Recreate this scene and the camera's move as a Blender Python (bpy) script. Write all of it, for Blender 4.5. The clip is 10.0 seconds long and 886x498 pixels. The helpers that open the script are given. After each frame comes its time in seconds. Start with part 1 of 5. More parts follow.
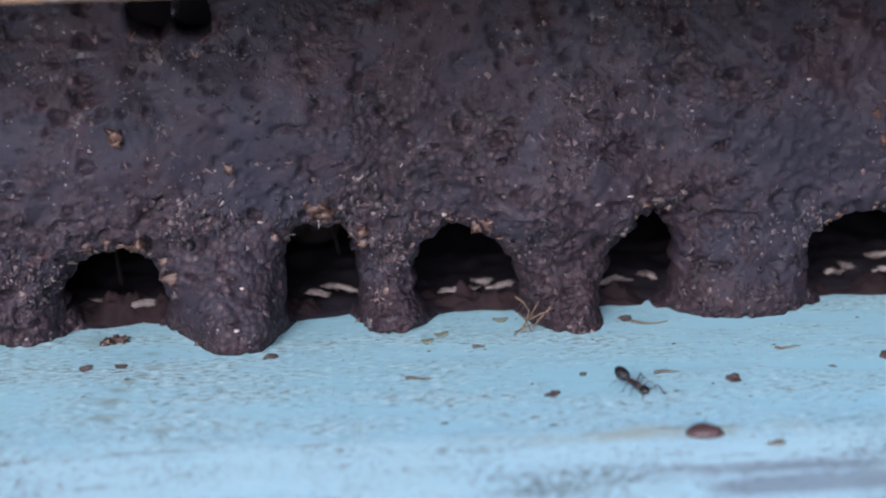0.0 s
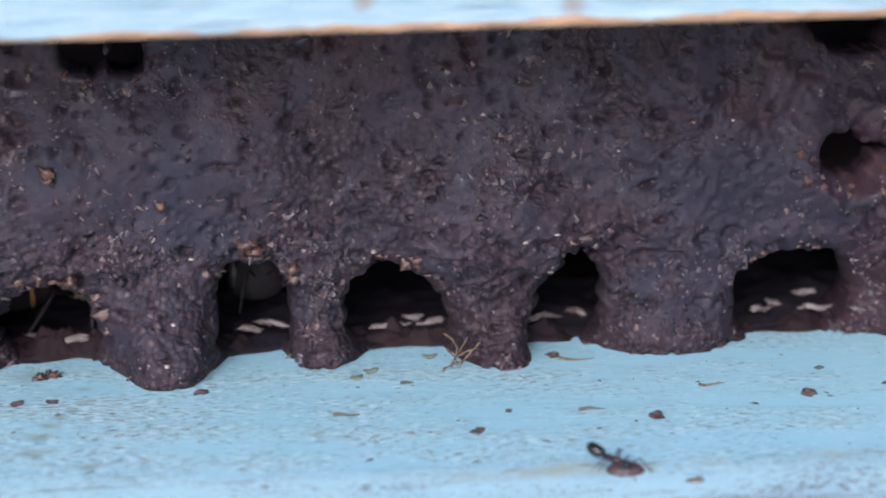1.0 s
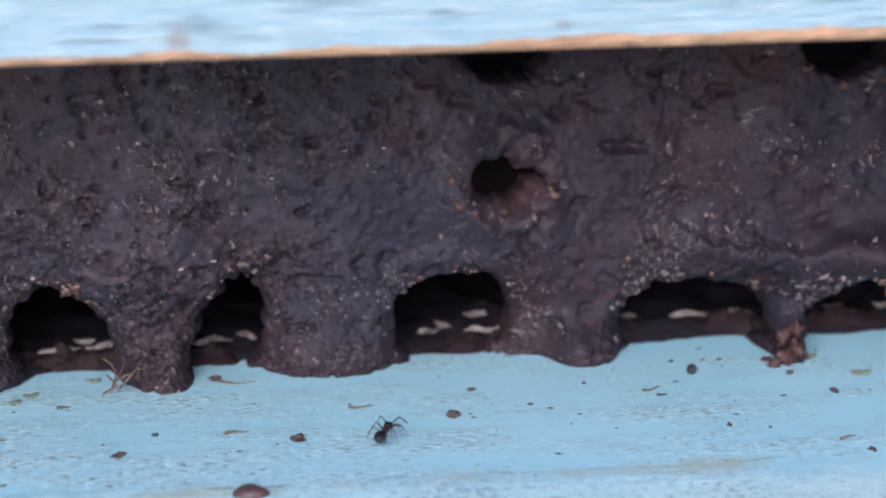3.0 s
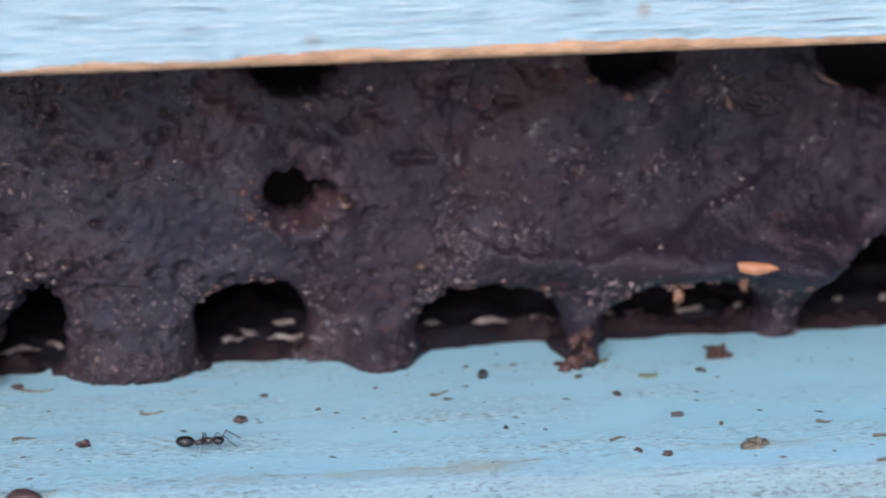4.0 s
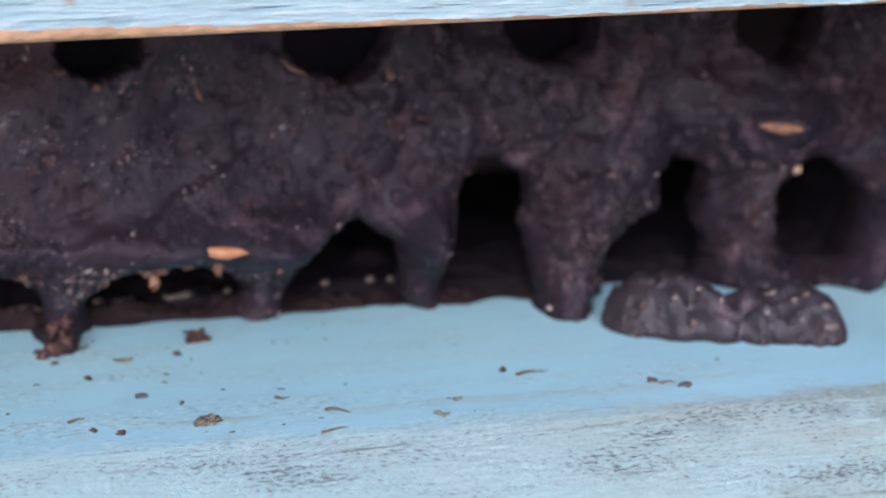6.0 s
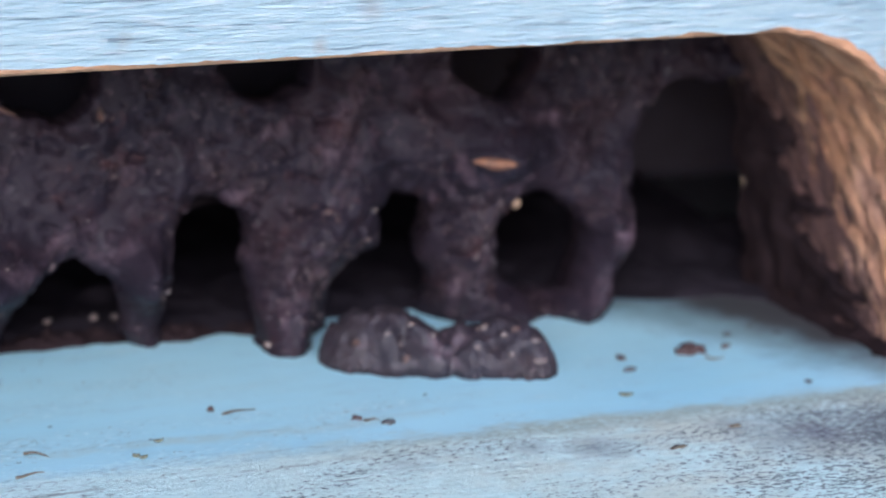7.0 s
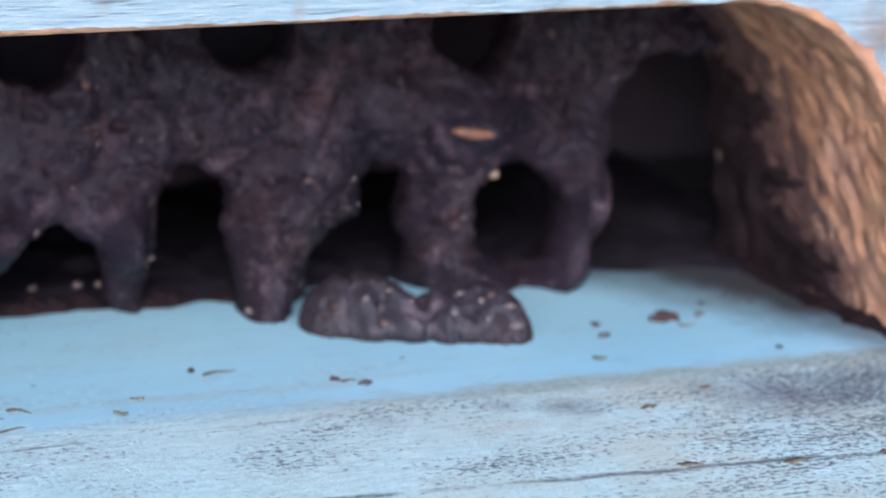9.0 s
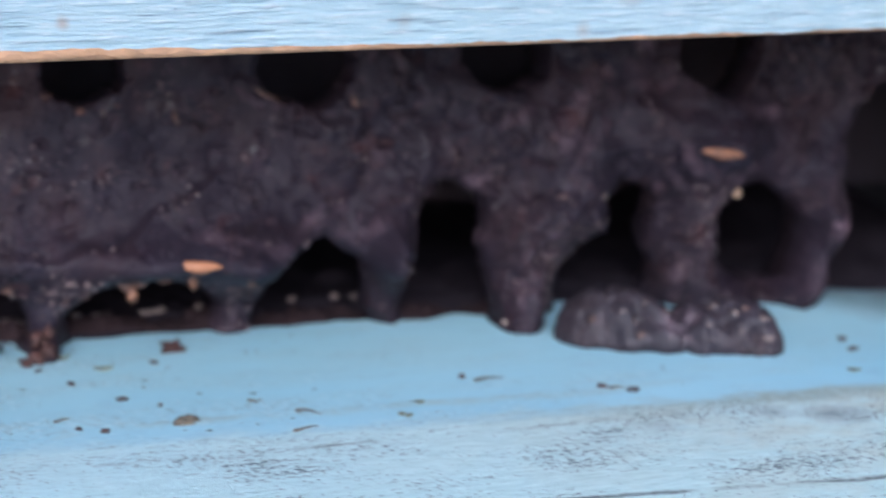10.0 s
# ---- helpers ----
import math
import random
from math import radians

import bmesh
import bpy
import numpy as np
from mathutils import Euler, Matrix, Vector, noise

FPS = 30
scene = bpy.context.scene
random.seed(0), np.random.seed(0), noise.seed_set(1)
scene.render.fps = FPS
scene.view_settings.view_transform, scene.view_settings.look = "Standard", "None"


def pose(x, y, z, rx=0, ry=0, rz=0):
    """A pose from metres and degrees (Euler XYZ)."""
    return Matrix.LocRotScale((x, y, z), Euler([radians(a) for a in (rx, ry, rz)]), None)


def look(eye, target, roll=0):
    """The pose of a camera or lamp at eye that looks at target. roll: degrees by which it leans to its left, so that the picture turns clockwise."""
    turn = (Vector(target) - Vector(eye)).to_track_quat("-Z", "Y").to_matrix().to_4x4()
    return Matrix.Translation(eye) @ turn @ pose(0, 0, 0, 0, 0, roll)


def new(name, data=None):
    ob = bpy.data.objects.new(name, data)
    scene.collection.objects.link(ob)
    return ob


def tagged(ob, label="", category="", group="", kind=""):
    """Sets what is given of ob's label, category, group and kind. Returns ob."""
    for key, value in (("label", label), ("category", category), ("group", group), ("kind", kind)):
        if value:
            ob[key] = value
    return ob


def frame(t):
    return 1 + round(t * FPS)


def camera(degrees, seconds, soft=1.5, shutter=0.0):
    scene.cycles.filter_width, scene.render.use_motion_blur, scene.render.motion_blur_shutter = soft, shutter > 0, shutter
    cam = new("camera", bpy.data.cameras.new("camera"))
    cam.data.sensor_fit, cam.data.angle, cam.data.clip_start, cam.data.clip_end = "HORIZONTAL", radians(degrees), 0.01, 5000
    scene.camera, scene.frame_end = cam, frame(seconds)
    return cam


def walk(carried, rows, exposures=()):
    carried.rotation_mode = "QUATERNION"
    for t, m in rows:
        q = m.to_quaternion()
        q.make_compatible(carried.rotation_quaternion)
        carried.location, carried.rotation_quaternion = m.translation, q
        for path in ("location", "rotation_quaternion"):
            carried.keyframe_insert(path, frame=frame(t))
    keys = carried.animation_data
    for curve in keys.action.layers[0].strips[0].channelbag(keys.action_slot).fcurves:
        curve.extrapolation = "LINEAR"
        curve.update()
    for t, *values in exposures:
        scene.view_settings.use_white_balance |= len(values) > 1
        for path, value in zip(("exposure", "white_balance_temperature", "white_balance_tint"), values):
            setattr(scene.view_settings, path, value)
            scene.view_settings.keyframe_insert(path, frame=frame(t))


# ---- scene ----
cam = camera(21.31, 10.0, soft=1.9, shutter=0.25)
# a close lens left focused on the near end of the curtain
cam.data.dof.use_dof, cam.data.dof.focus_distance, cam.data.dof.aperture_fstop = True, 0.127, 46.0
PATH = [
    (0, (0.03692, -0.10199, 0.03688), (0.04670, 0.01376, 0.00675), -1.24),
    (0.2, (0.03703, -0.10228, 0.03728), (0.04728, 0.01353, 0.00757), -1.14),
    (0.4, (0.03713, -0.10258, 0.03767), (0.04791, 0.01323, 0.00814), -1.03),
    (0.5, (0.03718, -0.10273, 0.03787), (0.04821, 0.01307, 0.00838), -0.98),
    (0.6, (0.03746, -0.10288, 0.03790), (0.04861, 0.01291, 0.00845), -0.95),
    (0.7, (0.03774, -0.10304, 0.03793), (0.04889, 0.01280, 0.00862), -0.91),
    (0.8, (0.03802, -0.10319, 0.03796), (0.04910, 0.01271, 0.00889), -0.88),
    (0.9, (0.03830, -0.10335, 0.03798), (0.04981, 0.01250, 0.00887), -0.84),
    (1, (0.03859, -0.10350, 0.03801), (0.05035, 0.01234, 0.00898), -0.81),
    (1.1, (0.03879, -0.10354, 0.03797), (0.05086, 0.01223, 0.00881), -0.77),
    (1.2, (0.03899, -0.10359, 0.03792), (0.05131, 0.01216, 0.00874), -0.73),
    (1.3, (0.03920, -0.10363, 0.03787), (0.05200, 0.01206, 0.00867), -0.69),
    (1.4, (0.03940, -0.10367, 0.03782), (0.05263, 0.01198, 0.00866), -0.65),
    (1.5, (0.03960, -0.10371, 0.03777), (0.05320, 0.01190, 0.00865), -0.61),
    (1.6, (0.04004, -0.10387, 0.03781), (0.05361, 0.01177, 0.00876), -0.56),
    (1.8, (0.04092, -0.10417, 0.03789), (0.05460, 0.01140, 0.00864), -0.46),
    (2, (0.04180, -0.10448, 0.03797), (0.05684, 0.01098, 0.00894), -0.36),
    (2.1, (0.04266, -0.10472, 0.03818), (0.05820, 0.01071, 0.00928), -0.34),
    (2.2, (0.04352, -0.10496, 0.03840), (0.05966, 0.01048, 0.00986), -0.32),
    (2.3, (0.04438, -0.10520, 0.03861), (0.06073, 0.01018, 0.00997), -0.29),
    (2.4, (0.04523, -0.10543, 0.03883), (0.06177, 0.00991, 0.01014), -0.27),
    (2.5, (0.04609, -0.10567, 0.03905), (0.06292, 0.00959, 0.01019), -0.25),
    (2.6, (0.04723, -0.10600, 0.03923), (0.06460, 0.00921, 0.01054), -0.24),
    (2.7, (0.04837, -0.10634, 0.03941), (0.06599, 0.00884, 0.01071), -0.24),
    (3.8, (0.05760, -0.11108, 0.03955), (0.07536, 0.00418, 0.01126), -0.69),
    (3.9, (0.05942, -0.11178, 0.03981), (0.07742, 0.00348, 0.01168), -0.70),
    (4, (0.06125, -0.11248, 0.04008), (0.07975, 0.00269, 0.01193), -0.72),
    (4.1, (0.06168, -0.11315, 0.04002), (0.08027, 0.00213, 0.01238), -0.73),
    (4.2, (0.06212, -0.11382, 0.03997), (0.08105, 0.00143, 0.01243), -0.73),
    (4.3, (0.06256, -0.11449, 0.03991), (0.08204, 0.00070, 0.01250), -0.74),
    (4.4, (0.06300, -0.11516, 0.03986), (0.08308, -0.00015, 0.01212), -0.74),
    (4.5, (0.06343, -0.11583, 0.03981), (0.08466, -0.00101, 0.01216), -0.75),
    (4.6, (0.06412, -0.11625, 0.04000), (0.08627, -0.00163, 0.01222), -0.72),
    (4.7, (0.06480, -0.11667, 0.04019), (0.08812, -0.00225, 0.01253), -0.70),
    (4.8, (0.06548, -0.11709, 0.04038), (0.08958, -0.00276, 0.01304), -0.67),
    (4.9, (0.06616, -0.11750, 0.04057), (0.09120, -0.00337, 0.01326), -0.65),
    (5, (0.06685, -0.11792, 0.04076), (0.09249, -0.00386, 0.01372), -0.62),
    (5.1, (0.06752, -0.11839, 0.04055), (0.09392, -0.00452, 0.01341), -0.59),
    (5.2, (0.06820, -0.11886, 0.04033), (0.09502, -0.00503, 0.01346), -0.55),
    (5.3, (0.06888, -0.11934, 0.04011), (0.09639, -0.00563, 0.01338), -0.52),
    (5.4, (0.06955, -0.11981, 0.03989), (0.09815, -0.00650, 0.01265), -0.48),
    (5.5, (0.07023, -0.12028, 0.03968), (0.10003, -0.00726, 0.01248), -0.45),
    (5.6, (0.07077, -0.12010, 0.03960), (0.10161, -0.00738, 0.01233), -0.41),
    (5.7, (0.07130, -0.11992, 0.03952), (0.10303, -0.00752, 0.01197), -0.38),
    (5.8, (0.07183, -0.11975, 0.03944), (0.10452, -0.00765, 0.01174), -0.34),
    (5.9, (0.07237, -0.11957, 0.03936), (0.10588, -0.00770, 0.01174), -0.31),
    (6, (0.07290, -0.11939, 0.03928), (0.10688, -0.00767, 0.01166), -0.27),
    (6.1, (0.07400, -0.11964, 0.03933), (0.10828, -0.00796, 0.01188), -0.21),
    (6.2, (0.07510, -0.11989, 0.03938), (0.11065, -0.00864, 0.01182), -0.14),
    (7.3, (0.08247, -0.12376, 0.04193), (0.12405, -0.01455, 0.01462), -0.08),
    (7.4, (0.08279, -0.12403, 0.04056), (0.12463, -0.01492, 0.01329), -0.04),
    (7.5, (0.08311, -0.12431, 0.03918), (0.12515, -0.01524, 0.01202), -0.01),
    (7.6, (0.08294, -0.12434, 0.03934), (0.12539, -0.01546, 0.01208), -0.00),
    (7.7, (0.08276, -0.12438, 0.03950), (0.12509, -0.01551, 0.01202), 0.01),
    (7.8, (0.08259, -0.12442, 0.03966), (0.12483, -0.01554, 0.01207), 0.01),
    (7.9, (0.08241, -0.12445, 0.03982), (0.12459, -0.01554, 0.01227), 0.02),
    (8, (0.08224, -0.12449, 0.03998), (0.12434, -0.01554, 0.01247), 0.03),
    (8.1, (0.08234, -0.12456, 0.04003), (0.12440, -0.01561, 0.01242), 0.02),
    (8.2, (0.08245, -0.12463, 0.04008), (0.12458, -0.01566, 0.01266), 0.01),
    (8.3, (0.08256, -0.12470, 0.04012), (0.12448, -0.01574, 0.01236), -0.01),
    (8.4, (0.08267, -0.12477, 0.04017), (0.12450, -0.01578, 0.01242), -0.02),
    (8.5, (0.08278, -0.12484, 0.04022), (0.12448, -0.01574, 0.01270), -0.03),
    (8.6, (0.08248, -0.12511, 0.04005), (0.12401, -0.01591, 0.01267), -0.01),
    (8.7, (0.08217, -0.12537, 0.03989), (0.12367, -0.01613, 0.01260), 0.01),
    (8.8, (0.08187, -0.12563, 0.03972), (0.12333, -0.01637, 0.01245), 0.04),
    (8.9, (0.08157, -0.12589, 0.03956), (0.12284, -0.01652, 0.01245), 0.06),
    (9, (0.08127, -0.12616, 0.03939), (0.12239, -0.01668, 0.01249), 0.08),
    (9.1, (0.08011, -0.12649, 0.03916), (0.12116, -0.01682, 0.01291), 0.07),
    (9.2, (0.07895, -0.12682, 0.03894), (0.11957, -0.01698, 0.01275), 0.07),
    (9.3, (0.07779, -0.12715, 0.03871), (0.11804, -0.01724, 0.01225), 0.06),
    (9.4, (0.07664, -0.12749, 0.03849), (0.11672, -0.01745, 0.01231), 0.06),
    (9.5, (0.07548, -0.12782, 0.03826), (0.11525, -0.01753, 0.01267), 0.05),
    (9.6, (0.07413, -0.12785, 0.03833), (0.11321, -0.01737, 0.01248), 0.07),
    (9.7, (0.07279, -0.12788, 0.03840), (0.11114, -0.01718, 0.01241), 0.10),
    (9.8, (0.07144, -0.12791, 0.03847), (0.10945, -0.01709, 0.01248), 0.12),
    (9.9, (0.07010, -0.12793, 0.03854), (0.10785, -0.01688, 0.01319), 0.15),
    (10, (0.06876, -0.12796, 0.03860), (0.10586, -0.01655, 0.01390), 0.17),

]
walk(cam, [(t, look(e, a, r)) for t, e, a, r in PATH],
     exposures=((0, 0.78, 5450, 14), (0.5, 0.93, 5480, 14), (2.5, 0.84, 5430, 14), (4.5, 0.72, 5580, 14), (5.5, 0.69, 5620, 15), (6.2, 0.74, 5700, 16), (7.5, 0.75, 5330, 15), (9, 0.79, 5400, 16), (10, 0.72, 5360, 14)))

# ---- world and light: open shade under a bright overcast sky, in front of the hive ----
world = bpy.data.worlds.new("overcast")
scene.world = world
world.use_nodes = True
sky = world.node_tree.nodes.new("ShaderNodeTexSky")
sky.sky_type, sky.sun_disc = "NISHITA", False
sky.sun_elevation, sky.sun_rotation = radians(24), radians(199)
sky.air_density, sky.dust_density = 1.0, 2.0
world.node_tree.links.new(sky.outputs[0], world.node_tree.nodes["Background"].inputs[0])
world.node_tree.nodes["Background"].inputs[1].default_value = 0.15
sun = new("sun", bpy.data.lights.new("sun", "SUN"))
sun.data.energy, sun.data.angle, sun.data.color = 1.8, radians(40), (0.98, 0.97, 0.96)
sun.matrix_world = look((-0.35, -1.0, 0.40), (0, 0, 0))

CM = 0.01


# ---- numpy noise ----
def hash3(i, j, k, seed):
    n = (i * 374761393 + j * 668265263 + k * 1274126177 + seed * 974634777) & 0xFFFFFFFF
    n = ((n ^ (n >> 13)) * 1274126177) & 0xFFFFFFFF
    n = ((n ^ (n >> 16)) * 2246822519) & 0xFFFFFFFF
    return ((n ^ (n >> 15)) & 0xFFFF) / 32767.5 - 1.0


def vnoise(x, y, z, seed=0):
    """Smooth noise from -1 to 1 over arrays of places."""
    x, y, z = np.broadcast_arrays(np.asarray(x, float), np.asarray(y, float), np.asarray(z, float))
    xi, yi, zi = (np.floor(v).astype(np.int64) for v in (x, y, z))
    fx, fy, fz = x - xi, y - yi, z - zi
    fx, fy, fz = (v * v * (3 - 2 * v) for v in (fx, fy, fz))
    total = 0.0
    for a in (0, 1):
        for b in (0, 1):
            for c in (0, 1):
                w = (fx if a else 1 - fx) * (fy if b else 1 - fy) * (fz if c else 1 - fz)
                total = total + w * hash3(xi + a, yi + b, zi + c, seed)
    return total


def fbm(x, y, z, octaves=4, seed=0, gain=0.5):
    total, amp, size = 0.0, 1.0, 1.0
    for o in range(octaves):
        total = total + amp * vnoise(x * size + 17.3 * o, y * size, z * size, seed + o)
        amp, size = amp * gain, size * 2.03
    return total


# ---- materials ----
class Nodes:
    """A node material under construction."""

    def __init__(self, name, roughness=0.6, specular=0.5):
        self.mat = bpy.data.materials.new(name)
        self.mat.use_nodes = True
        self.tree = self.mat.node_tree
        self.bsdf = self.tree.nodes["Principled BSDF"]
        self.bsdf.inputs["Roughness"].default_value = roughness
        self.bsdf.inputs["Specular IOR Level"].default_value = specular
        self.coord = self.tree.nodes.new("ShaderNodeTexCoord").outputs["Object"]

    def put(self, socket, value):
        if isinstance(value, bpy.types.NodeSocket):
            self.tree.links.new(value, socket)
        elif value is not None:
            socket.default_value = value

    def stretched(self, scale=(1, 1, 1), turn=(0, 0, 0)):
        first, m = self.tree.nodes.new("ShaderNodeMapping"), self.tree.nodes.new("ShaderNodeMapping")
        self.tree.links.new(self.coord, first.inputs["Vector"])
        first.inputs["Rotation"].default_value = turn
        self.tree.links.new(first.outputs[0], m.inputs["Vector"])
        m.inputs["Scale"].default_value = scale
        return m.outputs[0]

    def noise(self, scale, detail=4, rough=0.55, vector=None, distort=0.0):
        n = self.tree.nodes.new("ShaderNodeTexNoise")
        self.tree.links.new(vector or self.coord, n.inputs["Vector"])
        n.inputs["Scale"].default_value, n.inputs["Detail"].default_value = scale, detail
        n.inputs["Roughness"].default_value, n.inputs["Distortion"].default_value = rough, distort
        return n.outputs["Fac"]

    def cells(self, scale, vector=None, feature="F1"):
        n = self.tree.nodes.new("ShaderNodeTexVoronoi")
        n.feature = feature
        self.tree.links.new(vector or self.coord, n.inputs["Vector"])
        n.inputs["Scale"].default_value = scale
        return n.outputs["Distance"]

    def cell_tint(self, scale, vector=None):
        """A number of its own for each cell."""
        n = self.tree.nodes.new("ShaderNodeTexVoronoi")
        self.tree.links.new(vector or self.coord, n.inputs["Vector"])
        n.inputs["Scale"].default_value = scale
        split = self.tree.nodes.new("ShaderNodeSeparateColor")
        self.tree.links.new(n.outputs["Color"], split.inputs[0])
        return split.outputs[0]

    def ramp(self, fac, *stops):
        r = self.tree.nodes.new("ShaderNodeValToRGB")
        self.put(r.inputs[0], fac)
        e = r.color_ramp.elements
        while len(e) < len(stops):
            e.new(0.5)
        for item, (at, colour) in zip(e, stops):
            item.position = at
            item.color = (*colour, 1) if isinstance(colour, tuple) else (colour, colour, colour, 1)
        return r.outputs[0]

    def mix(self, fac, a, b, blend="MIX"):
        m = self.tree.nodes.new("ShaderNodeMix")
        m.data_type, m.blend_type = "RGBA", blend
        self.put(m.inputs[0], fac)
        for socket, v in ((m.inputs[6], a), (m.inputs[7], b)):
            self.put(socket, (*v, 1) if isinstance(v, tuple) else v)
        return m.outputs[2]

    def math(self, op, a, b=None, c=None):
        m = self.tree.nodes.new("ShaderNodeMath")
        m.operation = op
        for socket, v in zip(m.inputs, (a, b, c)):
            self.put(socket, v)
        return m.outputs[0]

    def axis(self, which):
        s = self.tree.nodes.new("ShaderNodeSeparateXYZ")
        self.tree.links.new(self.coord, s.inputs[0])
        return s.outputs["XYZ".index(which)]

    def near(self, place, radius, wobble=None):
        """1 at a place in cm, falling to 0 at a radius in cm."""
        d = self.tree.nodes.new("ShaderNodeVectorMath")
        d.operation = "DISTANCE"
        self.tree.links.new(self.coord, d.inputs[0])
        d.inputs[1].default_value = [v * CM for v in place]
        far = d.outputs["Value"]
        if wobble is not None:
            far = self.math("MULTIPLY_ADD", wobble, radius * CM * 1.2, far)
        r = self.math("MULTIPLY_ADD", far, -1 / (radius * CM), 1.6 if wobble is not None else 1.0)
        m = self.math("MINIMUM", self.math("MAXIMUM", r, 0.0), 1.0)
        return m

    def random(self, island=False):
        if island:
            return self.tree.nodes.new("ShaderNodeNewGeometry").outputs["Random Per Island"]
        return self.tree.nodes.new("ShaderNodeObjectInfo").outputs["Random"]

    def bump(self, height, strength, depth, under=None):
        b = self.tree.nodes.new("ShaderNodeBump")
        b.inputs["Strength"].default_value, b.inputs["Distance"].default_value = strength, depth
        self.tree.links.new(height, b.inputs["Height"])
        if under is not None:
            self.tree.links.new(under, b.inputs["Normal"])
        return b.outputs[0]

    def done(self, colour=None, rough=None, normal=None):
        self.put(self.bsdf.inputs["Base Color"], (*colour, 1) if isinstance(colour, tuple) else colour)
        self.put(self.bsdf.inputs["Roughness"], rough)
        if normal is not None:
            self.put(self.bsdf.inputs["Normal"], normal)
        return self.mat


def propolis_material(name="propolis", dust=0.0, gloss=0.16):
    """Smooth grey-purple plates of resin, crumbly red-brown patches of packed grains, dark pits and wet glints."""
    n = Nodes(name, specular=gloss)
    broad = n.noise(75, 4, 0.55)
    big = n.noise(230, 4, 0.55, None, 0.4)
    mid = n.noise(800, 4, 0.6)
    fine = n.noise(2600, 4, 0.65)
    x, z = n.axis("X"), n.axis("Z")
    base = n.ramp(big, (0.28, (0.019, 0.0130, 0.0160)), (0.46, (0.035, 0.0255, 0.0325)), (0.70, (0.056, 0.043, 0.052)))
    base = n.mix(n.ramp(broad, (0.38, 0.65), (0.58, 0.0)), base, (0.034, 0.032, 0.043))
    # darker tone towards the right end, with a ragged border
    rightward = n.math("ADD", n.math("MULTIPLY", x, 14.0), n.math("MULTIPLY", n.noise(60, 4), 0.6))
    base = n.mix(n.ramp(n.math("SUBTRACT", rightward, 1.0), (0.05, 0.0), (0.75, 0.55)), base, (0.020, 0.0145, 0.020))
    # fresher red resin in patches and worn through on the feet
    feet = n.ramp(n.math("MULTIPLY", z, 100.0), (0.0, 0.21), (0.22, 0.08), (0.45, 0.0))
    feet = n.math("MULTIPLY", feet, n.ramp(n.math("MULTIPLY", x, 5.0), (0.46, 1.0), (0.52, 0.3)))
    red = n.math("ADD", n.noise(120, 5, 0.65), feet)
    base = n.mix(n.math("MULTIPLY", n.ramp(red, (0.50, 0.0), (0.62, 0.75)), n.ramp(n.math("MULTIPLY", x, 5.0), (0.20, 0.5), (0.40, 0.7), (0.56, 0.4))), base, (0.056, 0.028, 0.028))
    spot = n.math("MULTIPLY", n.ramp(n.noise(330, 5, 0.7), (0.57, 0.0), (0.66, 0.8)), n.ramp(n.noise(70, 3), (0.40, 0.25), (0.58, 1.0)))
    base = n.mix(spot, base, (0.082, 0.036, 0.031))
    # packed grains, each with its own tint, in crumbly patches
    old = n.ramp(n.math("MULTIPLY", x, 6.0), (0.33, 0.06), (0.46, 0.02), (0.58, -0.03), (0.66, -0.02))
    patch = n.math("ADD", n.noise(165, 5, 0.68, None, 0.6), n.math("MULTIPLY", feet, 0.45))
    low = n.math("MULTIPLY", n.ramp(n.math("MULTIPLY", x, 10.0), (0.46, 1.0), (0.66, 0.0)), n.ramp(n.math("MULTIPLY", z, 50.0), (0.30, 1.0), (0.50, 0.0)))
    patch = n.math("MULTIPLY_ADD", low, 0.10, patch)
    patch = n.math("MULTIPLY_ADD", n.ramp(n.math("MULTIPLY", x, 5.0), (0.52, 0.0), (0.60, 1.0)), 0.055, patch)
    patch = n.ramp(n.math("ADD", patch, n.math("MULTIPLY", old, 1.0)), (0.555, 0.0), (0.64, 1.0))
    grain, tint = n.cells(2500), n.cell_tint(2500)
    small, small_tint = n.cells(4200), n.cell_tint(4200)
    packed = n.ramp(tint, (0.0, (0.022, 0.014, 0.016)), (0.35, (0.040, 0.026, 0.029)), (0.70, (0.072, 0.046, 0.048)), (0.94, (0.105, 0.070, 0.067)), (1.0, (0.15, 0.108, 0.102)))
    packed = n.mix(n.ramp(grain, (0.25, 0.0), (0.62, 0.8)), packed, (0.020, 0.012, 0.014))
    base = n.mix(n.math("MULTIPLY", patch, n.ramp(fine, (0.40, 0.25), (0.56, 0.85))), base, packed)
    # pinkish highlights, mostly of the right-hand pillars, painted into the colour in random patches
    highlight = n.ramp(n.noise(190, 6, 0.72, None, 0.5), (0.55, 0.0), (0.66, 0.75))
    base = n.mix(n.math("MULTIPLY", highlight, n.ramp(n.math("MULTIPLY", x, 6.0), (0.57, 0.25), (0.66, 1.0))), base, (0.160, 0.108, 0.114))
    ring = n.math("MULTIPLY", n.near((7.47, 2.10, 1.08), 0.36, n.noise(420, 5, 0.7)), 0.75)
    base = n.mix(n.math("MULTIPLY", ring, n.ramp(fine, (0.42, 0.35), (0.56, 1.0))), base, (0.110, 0.052, 0.048))
    # black pits in rows along the folds
    pit = n.math("ADD", n.noise(1500, 5, 0.7, n.stretched((1, 1, 1.25))), n.math("MULTIPLY", n.noise(150, 4), 0.45))
    pit = n.math("SUBTRACT", pit, n.math("MULTIPLY_ADD", n.ramp(n.math("MULTIPLY", z, 50.0), (0.45, 0.0), (0.72, 1.0)), 0.025, -0.04))
    base = n.mix(n.ramp(pit, (0.50, 0.8), (0.56, 0.0)), base, (0.014, 0.010, 0.012))
